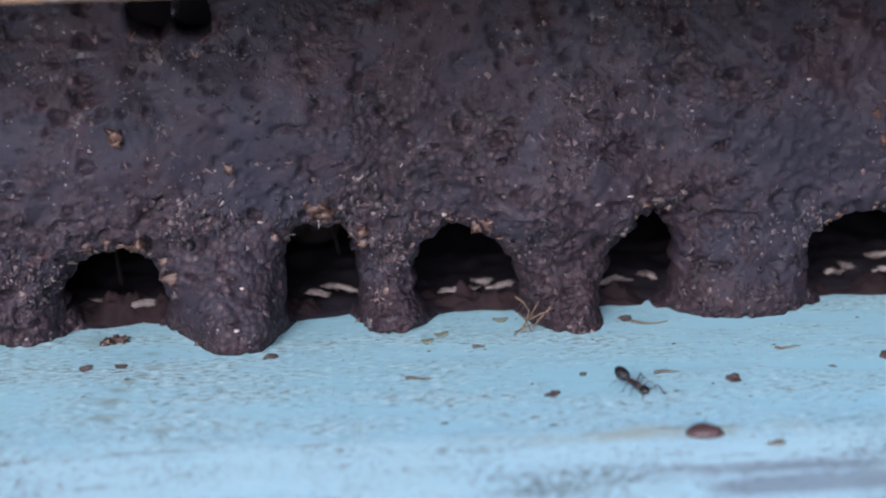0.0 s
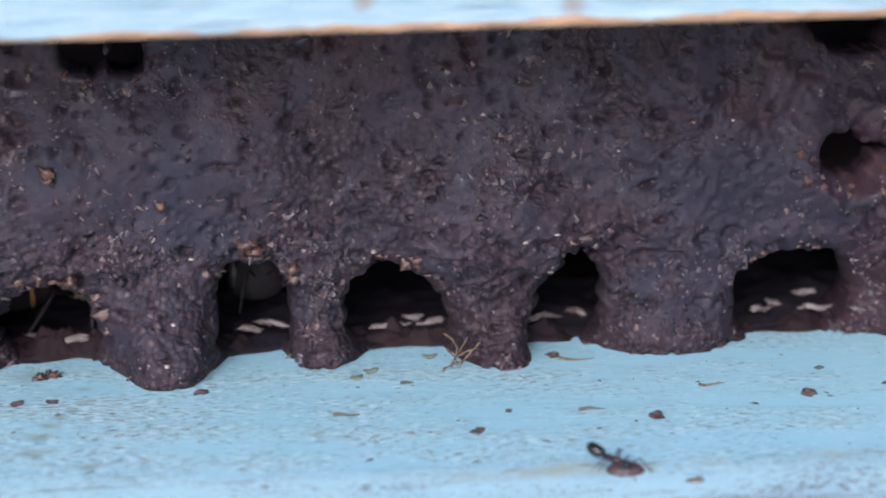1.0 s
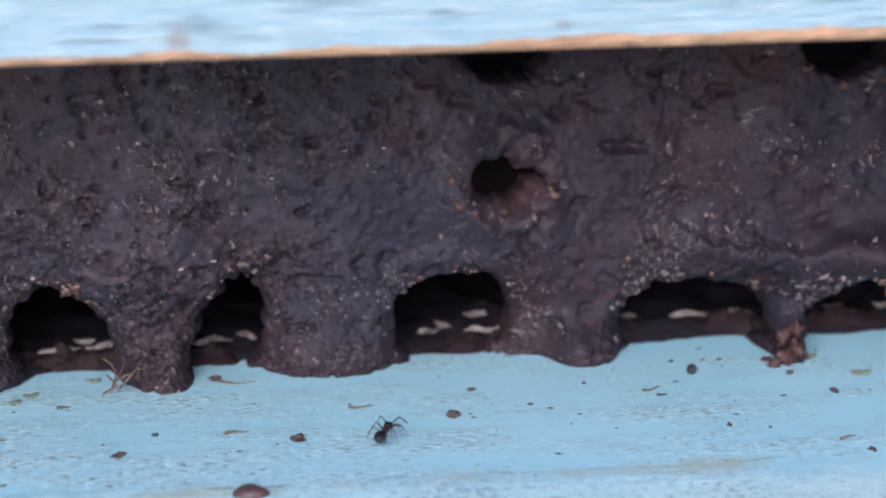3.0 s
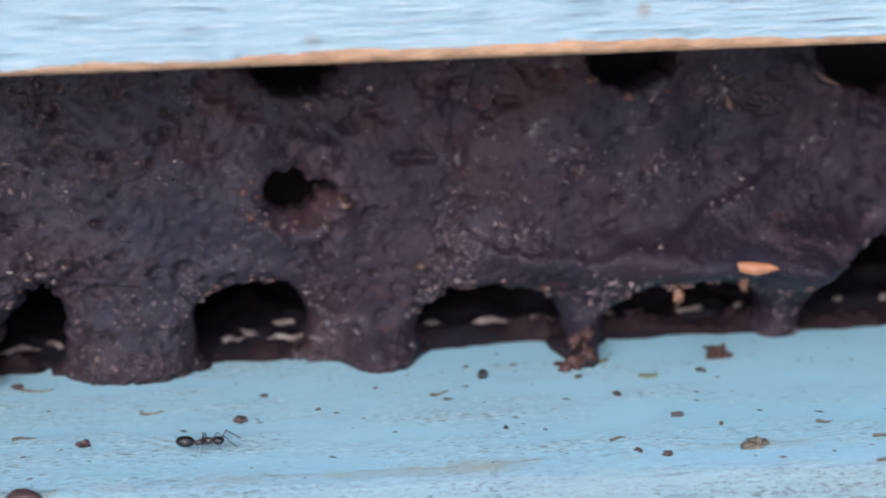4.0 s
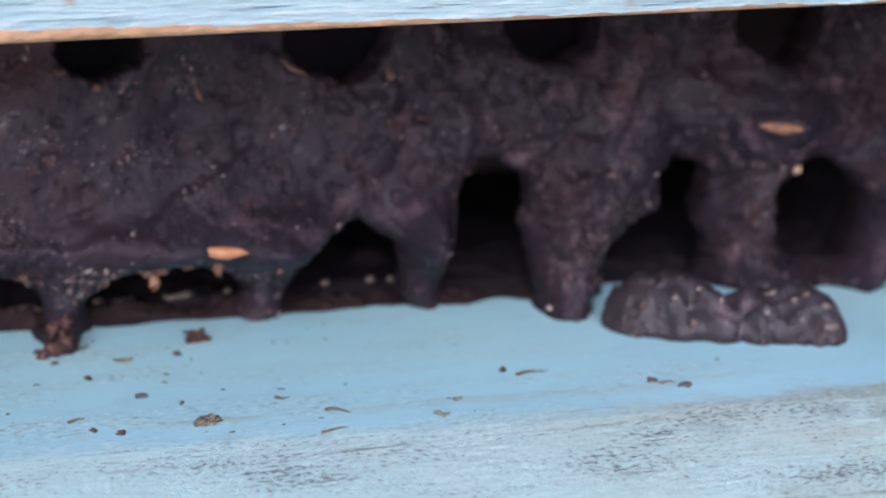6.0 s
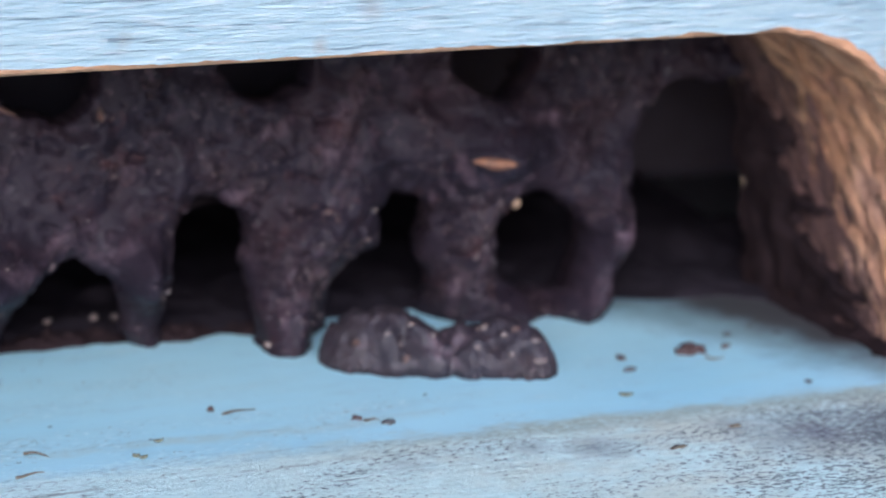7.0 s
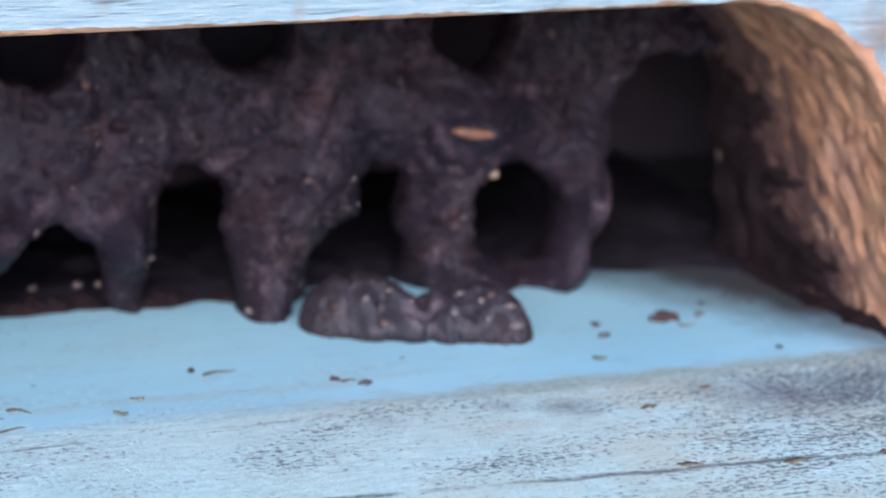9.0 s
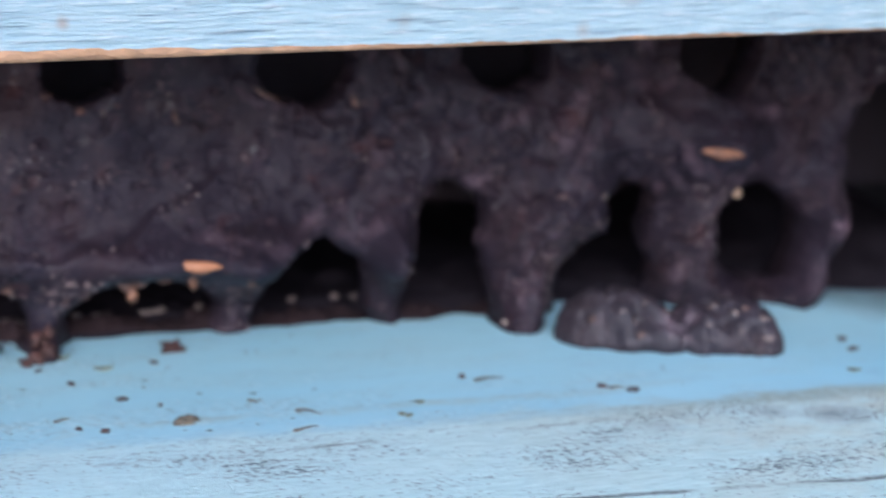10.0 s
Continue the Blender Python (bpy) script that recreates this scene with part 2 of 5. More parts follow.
    # pale dried specks, scattered singly, with wet glints painted in as pale colour
    speck = n.math("MULTIPLY", n.ramp(small_tint, (0.955, 0.0), (0.97, 1.0)), n.ramp(small, (0.25, 1.0), (0.45, 0.0)))
    speck = n.math("MULTIPLY", speck, n.ramp(n.noise(140, 5, 0.65), (0.46, 0.10), (0.60, 1.0)))
    base = n.mix(n.math("MULTIPLY", speck, 0.7), base, (0.30, 0.235, 0.235))
    # whole colour multiplied darker from left to right
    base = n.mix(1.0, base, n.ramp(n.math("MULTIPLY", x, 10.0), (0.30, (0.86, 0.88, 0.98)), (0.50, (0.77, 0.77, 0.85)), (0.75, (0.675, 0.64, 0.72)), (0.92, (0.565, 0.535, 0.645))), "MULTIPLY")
    # paler tan mixed in, standing for light on the lump's top
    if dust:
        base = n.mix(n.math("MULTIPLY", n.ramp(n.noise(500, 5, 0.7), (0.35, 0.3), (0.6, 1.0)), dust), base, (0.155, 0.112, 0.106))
    heap = n.math("MULTIPLY", n.math("SUBTRACT", 1.0, grain), n.math("MULTIPLY_ADD", patch, 0.50, 0.04))
    height = n.math("ADD", n.math("MULTIPLY", mid, 0.26), heap)
    height = n.math("ADD", height, n.math("MULTIPLY", fine, 0.10))
    height = n.math("ADD", height, n.math("MULTIPLY", n.ramp(pit, (0.49, 0.0), (0.57, 1.0)), 0.7))
    wet = n.ramp(n.noise(520, 4, 0.7), (0.34, 0.10), (0.42, 0.62))
    flat = n.bump(n.math("MULTIPLY", n.ramp(small_tint, (0.80, 0.0), (0.95, 1.0)), n.math("SUBTRACT", 1.0, small)), 0.4, 0.0002)
    return n.done(base, wet, n.bump(height, 0.75, 0.0004, flat))


def crumb_material():
    n = Nodes("propolis_crumbs", specular=0.42)
    pick = n.ramp(n.random(island=True), (0.0, (0.026, 0.019, 0.024)), (0.45, (0.058, 0.043, 0.051)),
                  (0.80, (0.105, 0.068, 0.070)), (0.97, (0.16, 0.105, 0.10)), (1.0, (0.30, 0.23, 0.22)))
    colour = n.mix(n.ramp(n.noise(4000, 3), (0.35, 0.5), (0.6, 0.0)), pick, (0.03, 0.02, 0.02))
    return n.done(colour, n.ramp(n.random(island=True), (0.3, 0.16), (0.7, 0.45)), n.bump(n.noise(3500, 4), 0.5, 0.0003))


def scale_material():
    n = Nodes("resin_scales", specular=0.30)
    pick = n.ramp(n.random(island=True), (0.0, (0.020, 0.015, 0.019)), (0.55, (0.042, 0.031, 0.037)), (0.90, (0.068, 0.046, 0.048)), (1.0, (0.15, 0.095, 0.085)))
    return n.done(pick, n.ramp(n.noise(1400, 3), (0.40, 0.15), (0.55, 0.5)), n.bump(n.noise(3000, 4), 0.7, 0.0003))


def plain_material(name, colour, rough=0.5, spread=0.35, scale=3000, tint=(0.03, 0.02, 0.018), gloss=0.45):
    """A small thing's colour with grain, stains, and a step from one repeat to the next."""
    n = Nodes(name, specular=gloss)
    dark = n.mix(n.ramp(n.noise(scale, 4, 0.6), (0.35, spread * 1.6), (0.65, 0.0)), colour, tint)
    dark = n.mix(n.math("MULTIPLY", n.random(), spread), dark, tuple(c * 0.45 for c in colour))
    return n.done(dark, rough, n.bump(n.noise(scale * 1.7, 3), 0.5, 0.0002))


def wall_paint_material():
    """Weathered pale blue paint on a planed board, with the grain showing in level streaks."""
    n = Nodes("wall_paint", specular=0.35)
    along = n.stretched((1, 4, 13))
    streak = n.noise(260, 6, 0.65, along)
    fine = n.noise(900, 4, 0.6, along)
    blotch = n.noise(60, 3)
    paint = n.ramp(streak, (0.32, (0.385, 0.57, 0.655)), (0.47, (0.53, 0.70, 0.755)), (0.62, (0.63, 0.775, 0.81)))
    paint = n.mix(n.ramp(blotch, (0.35, 0.35), (0.6, 0.0)), paint, (0.45, 0.61, 0.71))
    lines = n.noise(330, 4, 0.6, n.stretched((1.0, 6, 14)))
    paint = n.mix(n.ramp(lines, (0.32, 0.6), (0.42, 0.0)), paint, (0.44, 0.60, 0.68))
    paint = n.mix(n.ramp(lines, (0.55, 0.0), (0.62, 0.75)), paint, (0.76, 0.84, 0.88))
    crack = n.noise(240, 5, 0.6, n.stretched((0.7, 6, 19)))
    paint = n.mix(n.ramp(crack, (0.35, 0.85), (0.385, 0.0)), paint, (0.25, 0.37, 0.47))
    paint = n.mix(n.ramp(fine, (0.22, 0.75), (0.34, 0.0)), paint, (0.30, 0.43, 0.52))
    wob = n.noise(700, 3)
    for place, radius, amount in (((4.57, 0, 2.36), 0.07, 0.75), ((5.51, 0, 2.31), 0.08, 0.7), ((15.78, 0, 1.98), 0.26, 0.75), ((8.95, 0, 2.42), 0.05, 0.6),
                                  ((12.3, 0, 2.47), 0.10, 0.3), ((12.0, 0, 2.28), 0.06, 0.4), ((10.9, 0, 2.36), 0.07, 0.3), ((7.3, 0, 2.33), 0.05, 0.35)):
        spot = n.math("MULTIPLY", n.near(place, radius, wob), amount)
        paint = n.mix(spot, paint, (0.40, 0.24, 0.16))
    relief = n.math("ADD", n.math("ADD", streak, n.math("MULTIPLY", lines, 0.9)), n.math("MULTIPLY", fine, 0.4))
    relief = n.math("ADD", relief, n.ramp(crack, (0.32, 0.0), (0.40, 0.6)))
    return n.done(paint, 0.55, n.bump(relief, 1.0, 0.0008))


def raw_wood_material():
    """Sawn, tanned softwood with slanting torn fibres."""
    n = Nodes("raw_wood", specular=0.25)
    slant = n.stretched((1, 2.3, 0.95), (radians(33), 0, 0))
    grain = n.noise(200, 5, 0.6, n.stretched((1, 1.7, 0.8), (radians(33), 0, 0)), 0.5)
    torn = n.cells(680, n.stretched((1, 1.6, 0.72), (radians(33), 0, 0)), "SMOOTH_F1")
    fine = n.noise(1300, 4, 0.6, slant)
    wood = n.ramp(grain, (0.28, (0.22, 0.10, 0.068)), (0.46, (0.49, 0.245, 0.132)), (0.66, (0.66, 0.375, 0.212)))
    wood = n.mix(n.ramp(torn, (0.34, 0.0), (0.62, 0.45)), wood, (0.17, 0.070, 0.052))
    wood = n.mix(n.ramp(fine, (0.30, 0.45), (0.44, 0.0)), wood, (0.16, 0.075, 0.055))
    wood = n.mix(n.ramp(n.noise(110, 4), (0.50, 0.0), (0.70, 0.5)), wood, (0.40, 0.27, 0.23))
    tan = n.ramp(n.math("MULTIPLY", n.axis("Y"), 200.0), (0.1, 0.75), (0.6, 0.0))
    arris = n.mix(n.ramp(n.math("MULTIPLY_ADD", n.axis("X"), 50.0, -7.0), (0.30, 0.0), (0.55, 1.0)), (0.385, 0.232, 0.135), (0.42, 0.222, 0.128))
    arris = n.mix(n.ramp(n.noise(420, 5, 0.7), (0.50, 0.0), (0.66, 0.6)), arris, (0.20, 0.105, 0.075))
    wood = n.mix(tan, wood, arris)
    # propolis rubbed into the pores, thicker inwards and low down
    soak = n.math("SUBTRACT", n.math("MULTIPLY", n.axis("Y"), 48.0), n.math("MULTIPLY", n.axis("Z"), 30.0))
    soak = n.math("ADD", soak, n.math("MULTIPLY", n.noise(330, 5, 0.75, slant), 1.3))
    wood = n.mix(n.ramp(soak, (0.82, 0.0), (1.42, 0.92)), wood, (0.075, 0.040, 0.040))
    relief = n.math("SUBTRACT", n.math("ADD", grain, n.math("MULTIPLY", fine, 0.4)), n.math("MULTIPLY", torn, 0.7))
    relief = n.math("MULTIPLY", relief, n.ramp(n.math("MULTIPLY", n.axis("Y"), 200.0), (0.1, 0.35), (0.3, 1.0)))
    return n.done(wood, 0.8, n.bump(relief, 1.0, 0.0016))


def floor_paint_material():
    """Blue paint, kept clean under the wall and weathered to grey wood in front of it."""
    n = Nodes("floor_paint", specular=0.35)
    along = n.stretched((1, 3.4, 3))
    dash = n.noise(560, 6, 0.68, along)
    fine = n.noise(1500, 4, 0.65, n.stretched((1, 2.2, 2)))
    line_grain = n.noise(330, 6, 0.7, n.stretched((0.35, 5.0, 4)))
    blotch = n.noise(45, 4)
    x, y = n.axis("X"), n.axis("Y")
    clean = n.ramp(blotch, (0.3, (0.355, 0.635, 0.735)), (0.7, (0.455, 0.725, 0.80)))
    smudge = n.ramp(n.noise(190, 5, 0.65, n.stretched((1, 1.8, 1))), (0.54, 0.0), (0.70, 0.38))
    clean = n.mix(smudge, clean, (0.27, 0.45, 0.54))
    # flecks where the grain breaks the paint, thick at the old end and gone at the other
    chip = n.noise(1500, 3, 0.6, n.stretched((1, 4.2, 4)))
    speck = n.noise(1450, 2, 0.5, n.stretched((1, 3.2, 4), (0, 0, 0.02)))
    amount = n.math("MULTIPLY_ADD", x, -1.35, 0.500)
    amount = n.math("MULTIPLY_ADD", y, -1.6, amount)
    amount = n.math("ADD", amount, n.math("MULTIPLY_ADD", n.noise(170, 4, 0.6, n.stretched((0.6, 1.6, 1))), 0.5, -0.25))
    fleck = n.ramp(n.math("SUBTRACT", amount, chip), (0.0, 0.0), (0.03, 0.85))
    clean = n.mix(n.ramp(n.math("SUBTRACT", amount, 0.25), (0.0, 0.0), (0.25, 0.60)), clean, (0.38, 0.565, 0.585))
    clean = n.mix(fleck, clean, (0.15, 0.185, 0.175))
    chalk = n.ramp(n.math("SUBTRACT", n.math("ADD", amount, 0.02), n.math("SUBTRACT", 1.0, speck)), (0.0, 0.0), (0.05, 0.7))
    clean = n.mix(chalk, clean, (0.66, 0.84, 0.88))
    # weathered front
    edge = n.math("MULTIPLY_ADD", n.noise(230, 7, 0.7, n.stretched((1, 2.0, 1))), 0.006, -0.003)
    drift = n.math("MULTIPLY_ADD", x, -0.062, 0.0064)
    line = n.math("MAXIMUM", drift, -0.0020)
    out = n.math("SUBTRACT", n.math("ADD", line, edge), y)
    pale = n.ramp(dash, (0.30, (0.46, 0.61, 0.575)), (0.5, (0.595, 0.75, 0.72)), (0.7, (0.72, 0.87, 0.84)))
    flake = n.noise(2100, 5, 0.75, n.stretched((1, 1.5, 2)))
    out = n.math("ADD", out, n.math("MULTIPLY_ADD", flake, 0.0034, -0.0017))
    worn = n.ramp(n.math("MULTIPLY_ADD", out, 240.0, 0.5), (0.2, 0.0), (0.9, 1.0))
    patch = n.noise(95, 4, 0.6, n.stretched((1, 1.7, 1)))
    bare = n.math("ADD", n.math("MULTIPLY", flake, 0.95), n.math("ADD", n.math("MULTIPLY", patch, 0.42), n.math("MULTIPLY", line_grain, 0.26)))
    side = n.math("MAXIMUM", n.math("MULTIPLY_ADD", x, 2.9, -0.372), 0.004)
    band = n.math("MULTIPLY", n.ramp(n.math("MULTIPLY", x, 5.0), (0.20, 0.0), (0.26, 0.03), (0.33, 0.03), (0.38, 0.0)),
                  n.ramp(n.math("MULTIPLY", y, -100.0), (0.0, 0.0), (0.12, 1.0), (0.42, 1.0), (0.7, 0.0)))
    side = n.math("ADD", side, band)
    bare = n.ramp(n.math("SUBTRACT", n.math("ADD", side, 0.752), bare), (0.0, 0.0), (0.05, 0.95))
    grey = n.ramp(fine, (0.35, (0.055, 0.062, 0.070)), (0.65, (0.21, 0.225, 0.235)))
    left = n.ramp(n.math("MULTIPLY", x, 5.0), (0.46, 1.0), (0.70, 0.0))
    # worn front at the left end, its highlight mixed in as paler, bluer paint
    bluer = n.ramp(n.math("MULTIPLY", x, 5.0), (0.30, 0.90), (0.42, 0.42), (0.58, 0.0))
    pale = n.mix(bluer, pale, (0.60, 0.86, 0.92))
    pale = n.mix(n.math("MULTIPLY", n.ramp(n.noise(130, 5, 0.65), (0.42, 0.05), (0.60, 0.70)), n.ramp(n.math("MULTIPLY", x, 5.0), (0.55, 0.15), (0.68, 1.0))), pale, (0.58, 0.59, 0.49))
    bruise = n.math("MULTIPLY", n.near((14.75, -0.84, 0), 0.62, n.noise(240, 5, 0.7)), 0.95)
    pale = n.mix(n.math("MULTIPLY", bruise, n.ramp(flake, (0.52, 1.0), (0.64, 0.35))), pale, (0.13, 0.13, 0.165))
    # bare grey patches along the border of the clean paint
    for place, radius, much in (((13.39, -0.66, 0), 0.26, 0.7), ((13.05, -0.50, 0), 0.16, 0.55), ((15.35, -0.75, 0), 0.5, 0.8), ((14.30, -0.52, 0), 0.22, 0.5), ((12.3, -0.55, 0), 0.18, 0.4)):
        spot = n.math("MULTIPLY", n.near(place, radius, n.noise(300, 5, 0.7)), much)
        pale = n.mix(n.math("MULTIPLY", spot, n.ramp(flake, (0.52, 1.0), (0.64, 0.3))), pale, (0.16, 0.17, 0.195))
    pale = n.mix(bare, pale, grey)
    rim = n.ramp(n.math("MULTIPLY_ADD", out, 170.0, 0.3), (0.02, 0.0), (0.30, 0.9), (0.72, 0.0))
    colour = n.mix(n.math("MULTIPLY", worn, n.math("MULTIPLY_ADD", left, -0.10, 1.0)), clean, pale)
    fresh = n.ramp(n.math("MULTIPLY", x, 5.0), (0.55, 0.0), (0.66, 1.0))
    rim = n.math("MULTIPLY", rim, n.ramp(flake, (0.46, 0.9), (0.60, 0.35)))
    colour = n.mix(n.math("MULTIPLY", rim, fresh), colour, (0.31, 0.31, 0.22))
    # dirt and contact shade painted at the foot of the slot's end, and a dribbled stain at the old end
    mottle = n.math("ADD", n.noise(150, 5, 0.65), n.math("MULTIPLY", n.noise(900, 3, 0.6), 0.25))
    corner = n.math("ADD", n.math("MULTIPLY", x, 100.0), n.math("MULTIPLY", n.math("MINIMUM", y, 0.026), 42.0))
    corner = n.math("ADD", corner, n.math("MULTIPLY_ADD", mottle, 1.1, -0.7))
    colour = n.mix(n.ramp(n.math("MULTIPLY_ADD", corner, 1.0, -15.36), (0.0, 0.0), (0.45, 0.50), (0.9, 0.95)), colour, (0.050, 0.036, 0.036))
    for place, radius, much in (((3.14, 2.0, 0), 0.08, 0.6), ((3.16, 1.75, 0), 0.09, 0.75), ((3.10, 1.62, 0), 0.06, 0.7), ((3.04, 1.52, 0), 0.06, 0.7), ((2.99, 1.38, 0), 0.07, 0.65), ((2.95, 1.20, 0), 0.12, 0.8), ((2.94, 0.95, 0), 0.11, 0.65), ((3.23, 0.71, 0), 0.10, 0.7), ((2.86, 2.28, 0), 0.20, 0.5)):
        colour = n.mix(n.math("MULTIPLY", n.near(place, radius, mottle), much), colour, (0.20, 0.21, 0.15))
    # drying checks along the grain
    wave = n.math("MULTIPLY_ADD", n.noise(70, 6, 0.65), 0.005, y)
    split = n.math("ADD", n.math("MULTIPLY_ADD", n.noise(110, 6, 0.75), 0.0024, y), n.math("MULTIPLY_ADD", x, 0.095, -0.0130))
    for at, w, gate in ((-0.0180, 0.00025, 0.41), (0.0062, 0.00009, 0.47), (0.0020, 0.00012, 0.52), (-0.0010, 0.00016, 0.5)):
        d = n.math("ABSOLUTE", n.math("SUBTRACT", split if at < -0.01 else wave, at))
        check = n.ramp(n.math("MULTIPLY", d, 0.5 / w), (0.2, 0.85), (0.9, 0.0))
        check = n.math("MULTIPLY", check, n.ramp(n.noise(180 + at * 5000, 5, 0.7), (gate, 0.0), (gate + 0.12, 1.0)))
        check = n.math("MULTIPLY", check, n.ramp(flake, (0.36, 0.3), (0.52, 1.0)))
        if at > -0.01:
            check = n.math("MULTIPLY", check, left)
        colour = n.mix(check, colour, (0.055, 0.045, 0.045))
    # raised, greyed grain along the front of the old end
    ragged = n.math("MULTIPLY_ADD", line_grain, 0.0030, n.math("MULTIPLY_ADD", flake, 0.0026, y))
    for at, w in ((0.0006, 0.0008), (-0.0018, 0.0014)):
        d = n.math("ABSOLUTE", n.math("SUBTRACT", ragged, at))
        grey_line = n.math("MULTIPLY", n.ramp(n.math("MULTIPLY", d, 0.5 / w), (0.25, 0.75), (0.6, 0.0)), n.ramp(n.noise(90, 4, 0.6), (0.38, 0.0), (0.5, 1.0)))
        grey_line = n.math("MULTIPLY", grey_line, n.ramp(n.math("MULTIPLY", x, 10.0), (0.48, 0.0), (0.58, 1.0), (0.68, 1.0), (0.78, 0.0)))
        colour = n.mix(grey_line, colour, (0.25, 0.27, 0.32))
    d = n.math("ABSOLUTE", n.math("SUBTRACT", wave, 0.0058))
    tint = n.math("MULTIPLY", n.ramp(n.math("MULTIPLY", d, 700.0), (0.1, 0.65), (0.9, 0.0)), n.ramp(n.noise(150, 5, 0.65), (0.42, 0.0), (0.58, 1.0)))
    colour = n.mix(n.math("MULTIPLY", tint, n.math("MULTIPLY", left, n.ramp(n.math("MULTIPLY", x, 10.0), (0.45, 0.0), (0.55, 1.0)))), colour, (0.42, 0.40, 0.28))
    relief = n.math("ADD", n.math("MULTIPLY", chip, n.ramp(amount, (0.34, 0.0), (0.52, 0.30))), n.math("MULTIPLY", n.math("MULTIPLY", n.math("SUBTRACT", n.math("ADD", flake, line_grain), 1.0), worn), 0.7))
    return n.done(colour, n.mix(worn, (0.45, 0.45, 0.45), (0.75, 0.75, 0.75)), n.bump(relief, 0.8, 0.0005))


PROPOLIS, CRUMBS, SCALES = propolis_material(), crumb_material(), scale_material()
WALL_PAINT, RAW_WOOD, FLOOR_PAINT = wall_paint_material(), raw_wood_material(), floor_paint_material()
INNER_WOOD = plain_material("inner_wood", (0.42, 0.31, 0.21), 0.8, 0.4, 200)
# added inner backdrop, with the hive's dim inside put into its colour
BACKDROP_WOOD = plain_material("backdrop_wood", (0.066, 0.056, 0.070), 0.9, 0.4, 200, (0.04, 0.033, 0.04), 0.06)
DARK_PROPOLIS = plain_material("dark_propolis", (0.024, 0.014, 0.015), 0.8, 0.6, 700, (0.016, 0.010, 0.012), 0.1)
# propolis again, with the lump's top light put into its colour
LIT_PROPOLIS = propolis_material("lit_propolis", 0.06, 0.45)
# grime, with the shade of the hive's inside put into the same colour
GRIME_AND_SHADE = plain_material("floor_grime_and_shade", (0.026, 0.021, 0.028), 0.9, 0.5, 900, (0.016, 0.013, 0.017), 0.06)
CHIP = plain_material("brown_chip", (0.120, 0.080, 0.073), 0.55, 0.55, 2000)
RED_CRUMB = plain_material("red_crumb", (0.088, 0.030, 0.022), 0.7, 0.6, 1800)
DARK_CHIP = plain_material("dark_chip", (0.085, 0.085, 0.085), 0.5, 0.3)
BLACK_PELLET = plain_material("black_pellet", (0.012, 0.016, 0.02), 0.4, 0.3)
STRAW = plain_material("straw", (0.20, 0.125, 0.07), 0.6, 0.5, 1500)
TWIG = plain_material("twig", (0.20, 0.165, 0.115), 0.65, 0.5, 1500)
GREENISH = plain_material("greenish_husk", (0.20, 0.22, 0.15), 0.6, 0.5)
HUSK = plain_material("orange_husk", (0.35, 0.145, 0.068), 0.5, 0.4, 900, (0.22, 0.08, 0.03))
RUST_HUSK = plain_material("rust_husk", (0.25, 0.105, 0.052), 0.5, 0.5)
BUD_SCALE = plain_material("brown_bud_scale", (0.090, 0.044, 0.042), 0.5, 0.5, 1500)
WAX = plain_material("pale_wax", (0.38, 0.31, 0.285), 0.4, 0.5, 2000, (0.2, 0.12, 0.08))
CLEAN_WAX = plain_material("clean_wax", (0.25, 0.205, 0.19), 0.45, 0.6, 1500, (0.08, 0.05, 0.045))
GLINT_RESIN = plain_material("glint_resin", (0.26, 0.195, 0.18), 0.12, 0.6, 1800, (0.07, 0.045, 0.04), 0.8)
TAN_BEAD = plain_material("tan_bead", (0.40, 0.27, 0.18), 0.45, 0.4, 1500, (0.15, 0.08, 0.05))
RESIN_TAN = plain_material("tan_resin", (0.135, 0.068, 0.052), 0.4, 0.7, 1800)
ANT_BLACK = plain_material("ant_black", (0.012, 0.010, 0.012), 0.22, 0.2)
ANT_RED = plain_material("ant_red", (0.034, 0.018, 0.020), 0.3, 0.3)
ANT_LEG = plain_material("ant_leg", (0.032, 0.022, 0.023), 0.35, 0.3)
BEE_FUR = plain_material("bee_fur", (0.20, 0.15, 0.11), 0.85, 0.4)
BEE_BLACK = plain_material("bee_black", (0.020, 0.019, 0.022), 0.7, 0.3, gloss=0.15)
BEE_BAND = plain_material("bee_amber", (0.42, 0.22, 0.09), 0.45, 0.3)
EYE = plain_material("bee_eye", (0.02, 0.016, 0.016), 0.2, 0.2)
BOUNCE_GROUND = plain_material("bounce_ground", (0.42, 0.40, 0.36), 0.95, 0.25, 14, (0.25, 0.22, 0.16))


# ---- mesh helpers: places in cm ----
def as_mesh(name, verts, faces, materials, smooth=True):
    me = bpy.data.meshes.new(name)
    me.from_pydata((np.asarray(verts, float) * CM).tolist(), [], faces if isinstance(faces, list) else faces.tolist())
    for m in materials if isinstance(materials, (list, tuple)) else [materials]:
        me.materials.append(m)
    me.polygons.foreach_set("use_smooth", [smooth] * len(me.polygons))
    me.update()
    return me


def thing(name, label, category, at=(0, 0, 0), turn=0.0, group="", kind="", verts=None, faces=None, material=None, smooth=True):
    """A top-level thing at a place in cm: a mesh, or an Empty for parts."""
    ob = new(name, as_mesh(name, verts, faces, material, smooth) if verts is not None else None)
    ob.matrix_world = pose(at[0] * CM, at[1] * CM, at[2] * CM, 0, 0, turn)
    return tagged(ob, label, category, group, kind)


def part(name, verts, faces, material, parent, label="", smooth=True, kind=""):
    ob = new(name, as_mesh(name, verts, faces, material, smooth))
    ob.parent = parent
    return tagged(ob, label, kind=kind)


